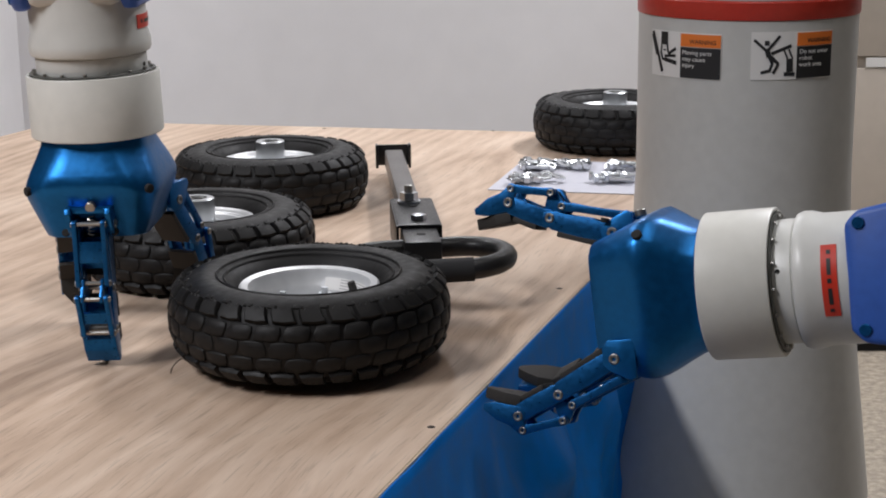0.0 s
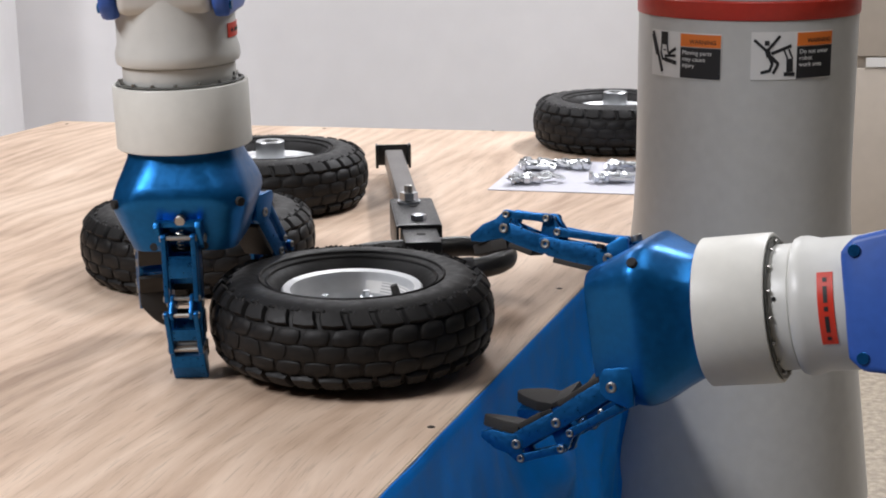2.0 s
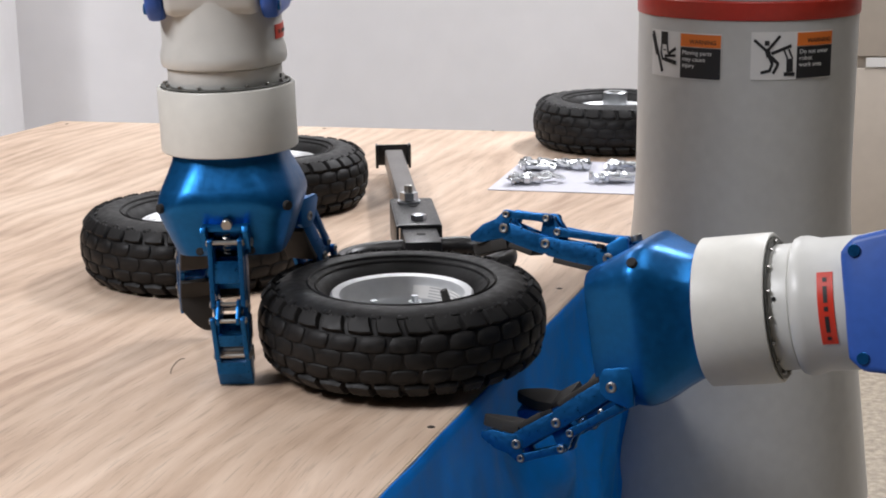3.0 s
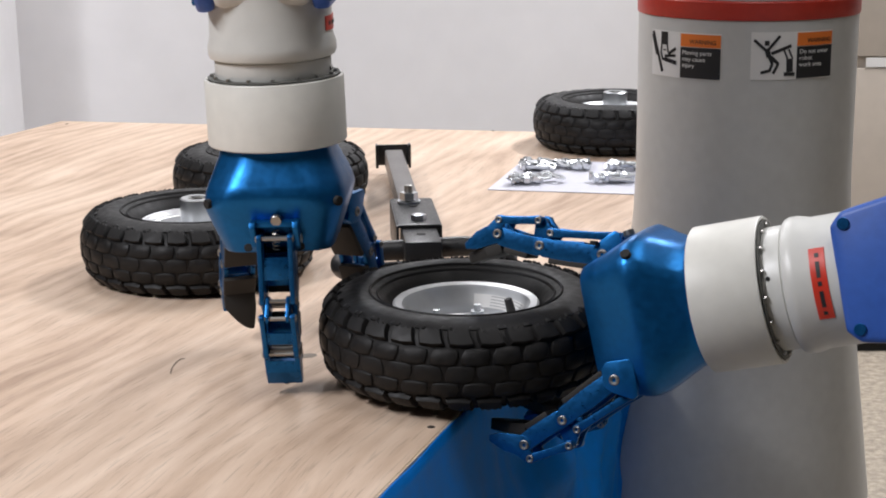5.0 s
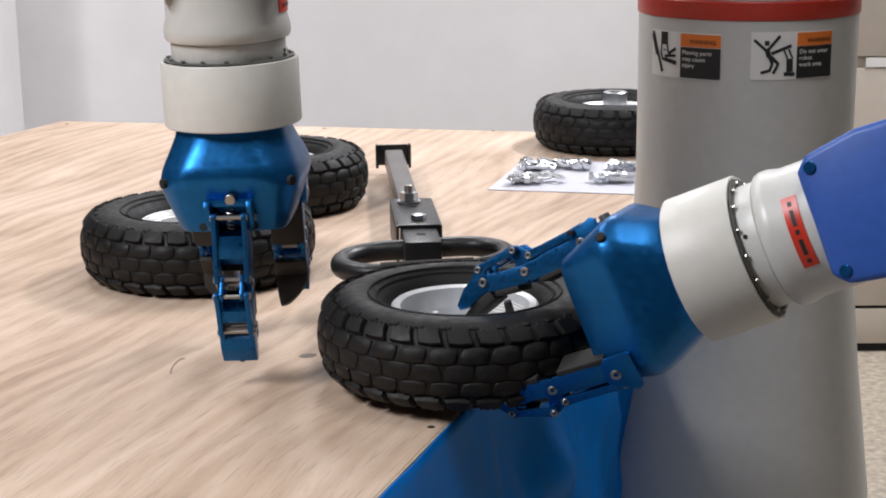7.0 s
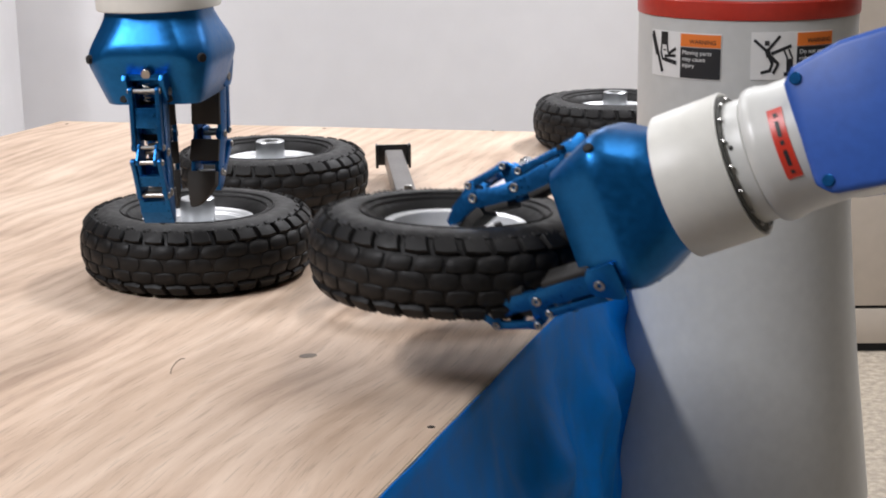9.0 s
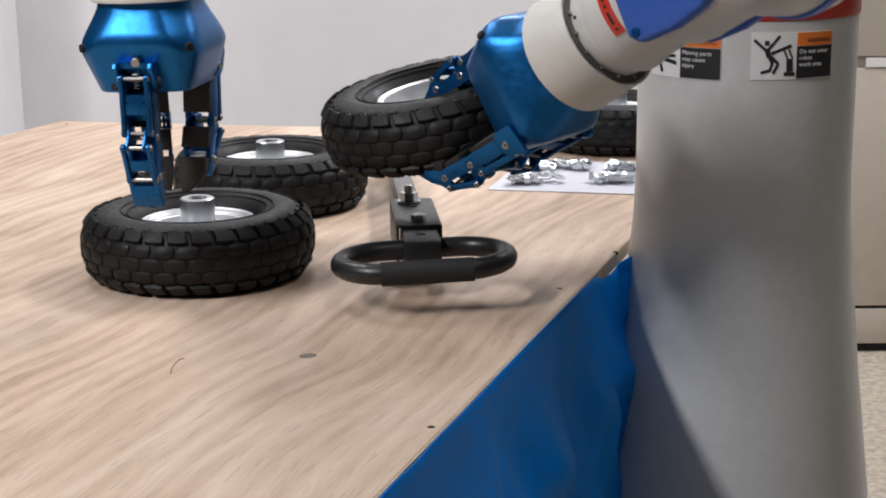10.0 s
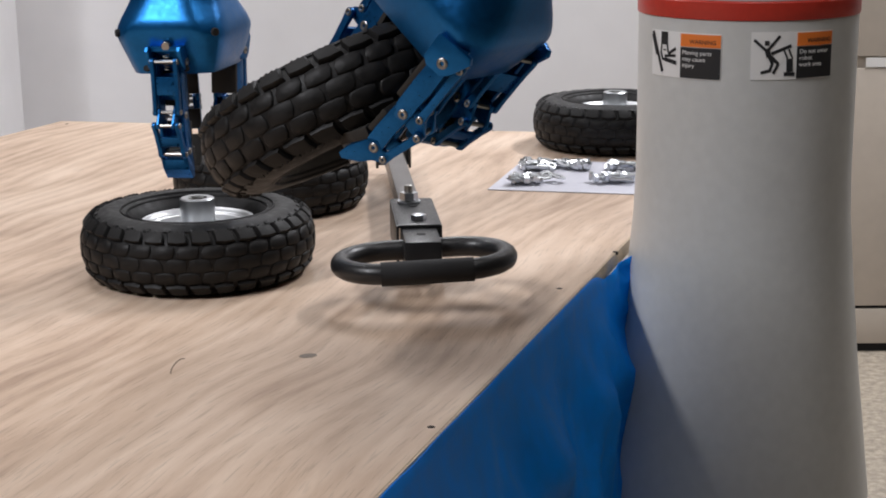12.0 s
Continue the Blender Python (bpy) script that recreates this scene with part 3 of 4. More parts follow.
def drive_bar(length, web0, web1, arm):
    """A pair of flat bars joined by a web, from the origin along -z."""
    bm = cheeks(dog_bone(length, 0.0040, 0.0032), HALF_W, 0.0042)
    box(HALF_W * 2 - 0.006, 0.0030, length * (web1 - web0), Matrix.Translation((0, 0.0004, -length * (web0 + web1) / 2)), 0.0006, bm)
    ob = part("drive_bar", bm, BLUE_DARK, arm, "blue anodised twin drive bar")
    pins(ob, 0, 0, HALF_W, 0.0031)
    pins(ob, 0, -length, HALF_W, 0.0031)
    return ob


def knuckle(arm):
    """The fork at the palm that holds a finger."""
    out = [(-0.0175, 0.0130), (-0.0150, 0.0175), (0.0135, 0.0175), (0.0150, 0.0150), (0.0150, -0.0050), (0.0095, -0.0095), (-0.0040, -0.0095), (-0.0095, -0.0040)]
    bm = cheeks(out, HALF_W + 0.0052, 0.0046)
    box(HALF_W * 2 + 0.004, 0.022, 0.0050, Matrix.Translation((0, 0.001, 0.0145)), 0.0008, bm)
    ob = part("knuckle", bm, BLUE_METAL, arm, "blue anodised finger knuckle")
    pins(ob, 0, 0, HALF_W + 0.0052, 0.0044)
    spring = [(0.0030 * math.cos(k * 0.8), -0.0065 + 0.0030 * math.sin(k * 0.8), 0.0085 - 0.00042 * k) for k in range(40)]
    part("spring", tube_along(spring, 0.0006, 5), STEEL, ob, "small steel coil spring")
    return ob


def proximal_link(arm):
    L = L1
    out = [(-0.0060, 0.0050), (0.0040, 0.0072), (0.0090, 0.0030), (0.0100, -L * 0.5), (0.0095, -L + 0.004), (0.0050, -L - 0.0062), (-0.0035, -L - 0.0062), (-0.0064, -L + 0.004), (-0.0058, -L * 0.80), (-0.0070, -L * 0.5), (-0.0064, -L * 0.16)]
    bm = cheeks(out, HALF_W, 0.0042)
    box(HALF_W * 2 - 0.005, 0.0035, L * 0.50, Matrix.Translation((0, 0.0060, -L * 0.47)), 0.0006, bm)
    ob = part("proximal_link", bm, BLUE_DARK, arm, "blue anodised finger link")
    part("pad", box(HALF_W * 2.0, 0.0048, L * 0.72, Matrix.Translation((0, 0.0116, -L * 0.48)), 0.0012), PAD, ob, "black rubber pad")
    pins(ob, 0, -L, HALF_W, 0.0040)
    return ob


def middle_link(arm):
    L = L2
    out = [(-0.0058, 0.0010), (-0.0020, 0.0060), (0.0045, 0.0055), (0.0092, 0.0), (0.0098, -L * 0.55), (0.0090, -L + 0.003), (0.0046, -L - 0.0060), (-0.0032, -L - 0.0060), (-0.0060, -L + 0.003), (-0.0052, -L * 0.55)]
    bm = cheeks(out, HALF_W - 0.0003, 0.0042)
    box(HALF_W * 2 - 0.006, 0.0035, L * 0.40, Matrix.Translation((0, 0.0060, -L * 0.50)), 0.0006, bm)
    coupler = [(0.0030, 0.0046), (-0.0095, 0.0104), (-0.0150, 0.0098), (-0.0165, 0.0050), (-0.0236, -0.0040), (-0.0236, -0.0090), (-0.0180, -0.0102), (-0.0040, -0.0085), (0.0040, -0.0040)]
    cheeks(coupler, HALF_W - 0.0050, 0.0030, bm)
    ob = part("middle_link", bm, BLUE_DARK, arm, "blue anodised finger link with coupler plates")
    part("pad", box(HALF_W * 2.0, 0.0048, L * 0.56, Matrix.Translation((0, 0.0116, -L * 0.50)), 0.0012), PAD, ob, "black rubber pad")
    pins(ob, 0, -L, HALF_W, 0.0040)
    return ob


def fingertip(arm, lean):
    """lean: the side towards which the point of the pad is drawn, -1, 0 or 1."""
    L = L3
    w = HALF_W
    cut = 0.60 if lean else 1.0
    out = [(-0.0140, 0.0030), (-0.0138, 0.0085), (-0.0100, 0.0105), (-0.0040, 0.0060), (0.0040, 0.0058), (0.0078, 0.0), (0.0078, -L * 0.70 * cut), (0.0050, -L * cut), (0.0, -L * cut), (-0.0068, -L * 0.58 * cut), (-0.0090, -L * 0.20)]
    bm = cheeks(out, w, 0.0045)
    block = [(-0.0085, -L * 0.22), (0.0076, -L * 0.22), (0.0076, -L * 0.70 * cut), (0.0050, -L * 1.002 * cut), (0.0, -L * 1.002 * cut), (-0.0070, -L * 0.58 * cut)]
    prism(block, -w * 0.985, w * 0.985, UPRIGHT, bm, 0.0009)
    ob = part("fingertip", bm, BLUE_DARK, arm, "blue anodised fingertip with black pad")
    # pad: a wedge with a rounded, slanting point
    face = [(-w, 0.0), (w, 0.0), (w, -L * 0.45)]
    x0 = lean * w * 0.72
    for k in range(1, 8):
        f = k / 8
        face.append((w + (x0 - w) * f, -L * (0.45 + 0.70 * math.sin(f * math.pi / 2))))
    face.append((x0, -L * 1.15))
    for k in range(1, 8):
        f = k / 8
        face.append((x0 + (-w - x0) * f, -L * (1.15 - 0.70 * (1 - math.cos(f * math.pi / 2)))))
    face.append((-w, -L * 0.45))
    rise = Matrix(((1, 0, 0, 0), (0, 0, 1, 0), (0, 1, 0, 0), (0, 0, 0, 1)))
    pad = prism([(x * 0.97, z) for x, z in face], 0.0080, 0.0172, rise, bevel=0.0010)
    part("pad", pad, PAD, ob, "black rubber pad with a rounded point")
    return ob


def rounded(outline, f=0.24):
    """Rounds the corners of a section."""
    out = []
    n = len(outline)
    for k in range(n):
        a, b, c = (Vector(outline[(k + d) % n]) for d in (-1, 0, 1))
        p, q = b.lerp(a, f), b.lerp(c, f)
        for t in (0.0, 0.33, 0.67, 1.0):
            out.append(p.lerp(b, t).lerp(b.lerp(q, t), t))
    return out


PALM = ((0.002, 0.0465, 0.0485, 0.50), (-0.006, 0.0482, 0.0512, 0.50), (-0.016, 0.0522, 0.0562, 0.46), (-0.026, 0.0566, 0.0616, 0.41), (-0.034, 0.0594, 0.0652, 0.37),
        (-0.041, 0.0609, 0.0669, 0.33), (-0.0455, 0.0608, 0.0668, 0.31), (-0.051, 0.0594, 0.0659, 0.30), (-0.068, 0.0532, 0.0626, 0.27), (-0.0848, 0.0470, 0.0588, 0.25), (-0.0862, 0.0458, 0.0574, 0.25))


def robot_arm(label, palm_turn=0.0, roll=0.0):
    arm = tagged(empty("manipulator"), label, "robot", "robot arms")
    def section(z, hx, hy, c):
        # the side that carries the single finger slopes in further
        slope = 1 - 0.21 * min(1.0, max(0.0, (-0.034 - z) / 0.050)) ** 0.8
        return rounded([(x, y * slope if y < 0 else y, zz) for x, y, zz in octagon(hx, hy, z, c, c * 0.85)])
    twist = Matrix.Rotation(radians(palm_turn), 4, "Z")
    palm_bm = loft([section(*row) for row in PALM], m=twist)
    palm = part("gripper_palm", palm_bm, BLUE_METAL, arm, "blue anodised aluminium gripper housing", 38)
    for x, y, z, nx, ny in ((0.0565, -0.0545, -0.0415, 0.75, -0.66), (-0.0565, -0.0545, -0.0415, -0.75, -0.66)):
        n = twist @ Vector((nx, ny, 0)).normalized()
        c = twist @ Vector((x, y, z)) - n * 0.004
        part("screw", rod(c - n * 0.001, c + n * 0.0036, 0.0042, 14), DARK, palm, "dark socket screw")
    for x in (-0.022, 0.022):
        part("screw", rod((x, -0.0575, -0.079), (x, -0.061, -0.078), 0.0035, 12), DARK, palm, "dark socket screw")
    # collar and wrist
    part("collar", spin([(0.044, 0.003), (RING - 0.001, 0.001), (RING, 0.002), (RING, 0.0560), (RING - 0.0008, 0.0570), (RING - 0.0030, 0.0570), (RING - 0.0034, 0.052), (0.044, 0.052)], 80, closed=True), CREAM, arm, "cream round wrist collar", 40)
    flange = part("flange", spin([(0.03, 0.0576), (RING - 0.0040, 0.0576), (RING - 0.0034, 0.0580), (RING - 0.0034, 0.0584), (RING - 0.0040, 0.0588), (0.03, 0.0588)], 64, closed=True), SEAL, arm, "dark grey flange with small screws")
    for k in range(16):
        a = (k + 0.3) * math.pi / 8
        part("screw", rod((0.0524 * math.cos(a), 0.0524 * math.sin(a), 0.0590), (0.0524 * math.cos(a), 0.0524 * math.sin(a), 0.0612), 0.0018, 10), STEEL, flange)
    wrist = part("wrist", spin([(0.02, 0.0548), (0.0490, 0.0548), (0.0495, 0.056), (0.0495, 0.0725), (0.0485, 0.0735), (0.0530, 0.0750), (0.0545, 0.0785), (0.0545, 0.085), (0.0520, 0.094), (0.0520, 0.135), (0.0525, 0.150), (0.02, 0.150)], 72), WHITE, arm, "glossy white wrist housing", 40)
    for z in (0.0632,):
        part("screw", rod((0.0488, -0.008, z), (0.0499, -0.008, z), 0.0018, 8), DARK, wrist)
    # bend joint
    ym = Matrix.Rotation(radians(roll), 4, "Z") @ Matrix(((0, 0, 1, 0), (1, 0, 0, 0), (0, 1, 0, 0), (0, 0, 0, 1)))
    rm = Matrix.Rotation(radians(roll), 4, "Z")
    prof = [(0.050, 0.120), (0.054, 0.145), (0.055, 0.185), (0.050, 0.212), (0.035, 0.226), (0.0, 0.230)]
    out = [(r, z) for r, z in prof] + [(-r, z) for r, z in prof[-2::-1]]
    part("joint_housing", prism(out, -0.040, 0.040, ym, bevel=0.008), WHITE, arm, "white wrist joint housing", 60)
    for sgn in (-1, 1):
        o2 = [(-0.040, 0.116), (0.040, 0.116), (0.050, 0.126), (0.056, 0.165), (0.054, 0.200), (0.042, 0.222), (0.0, 0.232), (-0.042, 0.222), (-0.054, 0.200), (-0.056, 0.165), (-0.050, 0.126)]
        x0, x1 = sorted((sgn * 0.041, sgn * 0.0555))
        cover = part("cover", prism(o2, x0, x1, ym, bevel=0.005), BLUE_PAINT, arm, "blue painted joint cover", 60)
        for y in (-0.040, 0.040):
            part("bolt", rod(rm @ Vector((sgn * 0.0545, y, 0.127)), rm @ Vector((sgn * 0.0575, y, 0.127)), 0.0048, 12), BLUE_DARK, cover)
    elbow = Matrix.Translation((0, 0.020, 0.262)) @ Matrix.Rotation(radians(90), 4, "Y")
    part("elbow_joint", spin([(0, -0.058), (0.050, -0.057), (0.062, -0.046), (0.066, -0.020), (0.066, 0.020), (0.062, 0.046), (0.050, 0.057), (0, 0.058)], 56, m=elbow), WHITE, arm, "white rounded elbow joint", 40)
    part("elbow_ring", spin([(0.0655, -0.024), (0.0685, -0.022), (0.0685, -0.012), (0.0655, -0.010)], 56, m=elbow, closed=True), BLUE_PAINT, arm, "blue ring round the elbow", 40)
    part("forearm", spin([(0.02, 0.29), (0.052, 0.295), (0.060, 0.32), (0.064, 0.36), (0.064, 0.66), (0.05, 0.68), (0.0, 0.68)], 64), WHITE, arm, "white forearm tube")
    return arm


def red_label(arm, a0, a1, z0, z1, r=0.0528):
    bm = bmesh.new()
    n = 12
    rows = []
    for i in range(n + 1):
        a = a0 + (a1 - a0) * i / n
        rows.append([bm.verts.new((rr * math.cos(a), rr * math.sin(a), z)) for rr, z in ((r, z0), (r, z1), (r - 0.0008, z1), (r - 0.0008, z0))])
    for p, q in zip(rows, rows[1:]):
        for k in range(4):
            bm.faces.new((p[k], q[k], q[(k + 1) % 4], p[(k + 1) % 4]))
    bm.faces.new(rows[0])
    bm.faces.new(rows[-1][::-1])
    ob = part("warning_strip", bm, RED_LABEL, arm, "red adhesive warning strip", 60)
    for f0, f1 in ((0.08, 0.14), (0.2, 0.42), (0.47, 0.53), (0.6, 0.82), (0.88, 0.93)):
        bm = bmesh.new()
        rows = []
        for i in range(5):
            a = a0 + (a1 - a0) * (f0 + (f1 - f0) * i / 4)
            zc, hz = (z0 + z1) / 2, (z1 - z0) * 0.13
            rows.append([bm.verts.new(((r + 0.0004) * math.cos(a), (r + 0.0004) * math.sin(a), z)) for z in (zc - hz, zc + hz)])
        for p, q in zip(rows, rows[1:]):
            bm.faces.new((p[0], q[0], q[1], p[1]))
        part("print_bar", bm, LABEL_BLACK, ob)
    return ob


def place_finger(base, heading, bends):
    """Poses in the arm's space of a finger's knuckle, links and drive bars: base joint, the way it closes (degrees), and each link's lean."""
    turn = Matrix.Translation(base) @ Matrix.Rotation(radians(heading - 90), 4, "Z")
    links = []
    p = Vector((0, 0, 0))
    for lean, length in zip(bends, (L1, L2, L3)):
        m = Matrix.Translation(p) @ Matrix.Rotation(radians(lean), 4, "X")
        links.append(m)
        p = m @ Vector((0, 0, -length))

    def bar(top, end):
        d = top - end
        return Matrix.Translation(top) @ Matrix.Rotation(math.atan2(-d.y, d.z), 4, "X")
    inner, outer = links[1] @ Vector((0, *COUPLER_IN)), links[1] @ Vector((0, *COUPLER_OUT))
    start = Vector((0, *BASE_PIN))
    start = inner + (start - inner).normalized() * BAR_A
    chain = [Matrix.Identity(4)] + links + [bar(start, inner), bar(outer, links[2] @ Vector((0, *TIP_PIN)))]
    return [turn @ m for m in chain]


def make_finger(arm, lean=0):
    return [knuckle(arm), proximal_link(arm), middle_link(arm), fingertip(arm, lean), drive_bar(BAR_A, 0.30, 0.66, arm), drive_bar(BAR_B, 0.40, 0.72, arm)]


def make_fingers(arm):
    slant = 1 if arm is ARM_L else 0
    return [make_finger(arm), make_finger(arm, -slant), make_finger(arm, slant)]


ARM_L = robot_arm("white robot arm with a blue three-finger gripper pointing down")
ARM_R = robot_arm("white robot arm with a blue three-finger gripper gripping the wheel", 9)
FINGERS_L = make_fingers(ARM_L)
FINGERS_R = make_fingers(ARM_R)
part("pivot_screw", rod((0.0035, -0.0610, -0.0540), (0.0035, -0.0665, -0.0548), 0.0048, 14), STEEL, ARM_L, "steel screw head")
part("pivot_screw", rod((0.0, -0.0610, -0.0540), (0.0, -0.0665, -0.0548), 0.0048, 14), STEEL, ARM_R, "steel screw head")
red_label(ARM_R, radians(-29), radians(33), 0.0965, 0.1085)
red_label(ARM_L, radians(-22), radians(40), 0.096, 0.108)


# ---- cart handle ----
def handle():
    h = tagged(empty("cart_handle", Matrix.Translation((0, 0, TZ))), "black steel cart pull handle with an oval loop grip", "handle")
    a, b = Vector((-0.0195, 1.60, 0.045)), Vector((-0.0695, 2.27, 0.026))
    d = (b - a).normalized()
    sidev = d.cross(Vector((0, 0, 1))).normalized()
    up = sidev.cross(d)
    base = Matrix((sidev, d, up)).transposed().to_4x4()

    def at(s, o=(0, 0, 0)):
        m = base.copy()
        m.translation = a + d * s + base.to_3x3() @ Vector(o)
        return m
    # loop
    cx = Vector((-0.0195, 1.597, 0.045))
    pts = []
    W2, D2 = 0.0855, 0.049
    rc = D2
    for k in range(18):
        t = -math.pi / 2 + math.pi * k / 17
        pts.append((W2 - rc + rc * math.cos(t), rc * math.sin(t)))
    for k in range(18):
        t = math.pi / 2 + math.pi * k / 17
        pts.append((-W2 + rc + rc * math.cos(t), rc * math.sin(t)))
    tilt = pose(*cx, 0, -2.0, 4)
    part("loop", tube_along([tilt @ Vector((x, y, 0)) for x, y in pts], 0.0108, 16, True), BLACK, h, "black painted steel loop")
    part("grip_sleeve", tube_along([tilt @ Vector((x, -D2, 0)) for x in (-0.046, -0.045, 0.0, 0.046, 0.047)], 0.0122, 18), GRIP, h, "black foam grip sleeve")
    part("socket", box(0.0385, 0.10, 0.034, at(0.055), 0.003), BLACK, h, "black square steel tube")
    part("socket_hole", spin([(0, 0), (0.005, 0), (0.005, 0.0006), (0, 0.0006)], 16, m=at(0.045, (0, 0, 0.0168))), DARK, h)
    part("bracket", merge(merge(box(0.046, 0.16, 0.003, at(0.155, (0, 0, 0.0195)), 0.001), box(0.003, 0.16, 0.042, at(0.155, (-0.0232, 0, -0.001)), 0.001)), box(0.003, 0.16, 0.042, at(0.155, (0.0232, 0, -0.001)), 0.001)), BLACK, h, "black folded steel bracket")
    part("shaft", box(0.0255, 0.60, 0.0255, at(0.37, (0, 0, 0.0)), 0.003), TUBE, h, "dark grey square steel tube")
    for s in (0.10, 0.165):
        part("bracket_hole", spin([(0, 0), (0.0048, 0), (0.0048, 0.0006), (0, 0.0006)], 16, m=at(s + 0.02, (0, 0, 0.0212))), DARK, h)
    m = at(0.205, (-0.004, 0, 0.021))
    part("bolt", rod(m @ Vector((0, 0, -0.05)), m @ Vector((0, 0, 0.021)), 0.0048, 12), STEEL, h, "zinc bolt with a nut")
    part("nut", spin([(0.004, 0.004), (0.0105, 0.004), (0.0105, 0.0125), (0.004, 0.0125)], 6, m=m, closed=True), ZINC, h, "", 20)
    part("washer", spin([(0.004, 0.0005), (0.0135, 0.0005), (0.0135, 0.003), (0.004, 0.003)], 24, m=m, closed=True), ZINC, h)
    m = at(0.103, (0.001, 0, 0.021))
    part("nut", spin([(0.0, 0.0005), (0.0085, 0.0005), (0.0085, 0.006), (0.0, 0.008)], 6, m=m), ZINC, h, "", 20)
    # foot bracket at the far end
    fb = Matrix.Translation((b.x, b.y, 0.0)) @ Matrix.Rotation(math.atan2(d.y, d.x) - math.pi / 2, 4, "Z")
    part("end_plate", merge(merge(box(0.048, 0.004, 0.030, fb @ Matrix.Translation((0, 0.022, 0.027)), 0.001), box(0.004, 0.016, 0.034, fb @ Matrix.Translation((-0.0235, 0.014, 0.027)), 0.001)), box(0.004, 0.016, 0.034, fb @ Matrix.Translation((0.0235, 0.014, 0.027)), 0.001)), BLACK, h, "black U-shaped end bracket")
    return h


handle()


# ---- cabinet beyond ----
def cabinet():
    cab = tagged(empty("cabinet", Matrix.Translation((1.35, 3.86, 0))), "beige metal cabinet standing against the wall", "cabinet")
    part("body", box(1.1, 0.16, 1.58, Matrix.Translation((0, 0.01, 0.81)), 0.004), PANEL, cab)
    for z0, z1 in ((0.118, 0.70), (0.728, 1.58)):
        part("door_panel", box(1.08, 0.016, z1 - z0, Matrix.Translation((0, -0.078, (z0 + z1) / 2)), 0.003), PANEL, cab)
    part("plinth", box(1.08, 0.02, 0.088, Matrix.Translation((0, -0.076, 0.066)), 0.002), PANEL, cab)
    part("seam", box(1.07, 0.006, 0.012, Matrix.Translation((0, -0.0745, 0.114))), DARK, cab)
    part("foot_gap", box(1.07, 0.03, 0.022, Matrix.Translation((0, -0.06, 0.011))), DARK, cab)
    part("label_strip", box(0.5, 0.002, 0.022, Matrix.Translation((-0.1, -0.0872, 0.714))), LABEL_WHITE, cab, "white paper label strip")
    return cab


cabinet()


# ---- hardware on its sheet ----
def hardware():
    sheet = prism([(0.0621, 2.1619), (0.335, 2.105), (0.375, 2.33), (0.122, 2.378)], TZ + 0.0004, TZ + 0.0014)
    tagged(finish(sheet, "paper_sheet", PAPER, smooth=0), "white paper sheet under the hardware on the table", "paper")

    def bolt(x, y, rz, length, z):
        b = tagged(empty("hex_bolt", pose(x, y, TZ + z, 0, 90, rz)), "zinc-plated hex bolt lying on paper", "bolt", "loose hardware")
        part("shank", rod((0, 0, 0), (0, 0, length), 0.0031, 10), ZINC, b)
        part("head", spin([(0, -0.0045), (0.0066, -0.0045), (0.0066, 0), (0, 0)], 6), ZINC, b, "", 20)

    def nut(x, y, rz, z, tilt):
        n = tagged(finish(spin([(0.0042, -0.003), (0.0078, -0.003), (0.0078, 0.003), (0.0042, 0.003)], 6, closed=True), "hex_nut", ZINC, smooth=20), "zinc-plated hex nut on paper", "nut", "loose hardware")
        n.matrix_world = pose(x, y, TZ + z, tilt, tilt * 0.4, rz)

    def washer(x, y, z, tilt, rz):
        n = tagged(finish(spin([(0.0045, -0.0008), (0.0105, -0.0008), (0.0105, 0.0008), (0.0045, 0.0008)], 20, closed=True), "washer", ZINC, smooth=30), "zinc-plated flat washer on paper", "washer", "loose hardware")
        n.matrix_world = pose(x, y, TZ + z, tilt, 0, rz)
    rng = random.Random(4)
    for cx, cy, wx, wy, nb, nn in ((0.132, 2.200, 0.034, 0.012, 5, 16), (0.166, 2.305, 0.046, 0.022, 2, 52), (0.252, 2.200, 0.040, 0.012, 9, 3), (0.275, 2.285, 0.032, 0.016, 2, 20)):
        for k in range(nb):
            bolt(cx + rng.uniform(-wx, wx) * 0.6 - 0.02, cy + rng.uniform(-wy, wy), rng.uniform(-25, 25), rng.uniform(0.026, 0.036), 0.0080 + rng.uniform(0, 0.004))
        for k in range(nn):
            if k % 2:
                nut(cx + rng.uniform(-wx, wx), cy + rng.uniform(-wy, wy), rng.uniform(0, 60), 0.0060 + rng.uniform(0, 0.005), rng.uniform(0, 35))
            else:
                washer(cx + rng.uniform(-wx, wx), cy + rng.uniform(-wy, wy), 0.0070 + rng.uniform(0, 0.004), rng.uniform(8, 30), rng.uniform(0, 360))


hardware()


# ---- movement ----
LEFT_TURN = (0.9, -1.5, -2.2)
GRIP_TURN = (1.2, 3.9, -0.7)          # how the wheel settles in the gripper once lifted
GRIP_SHIFT = (0.0017, -0.0253, 0.0002)
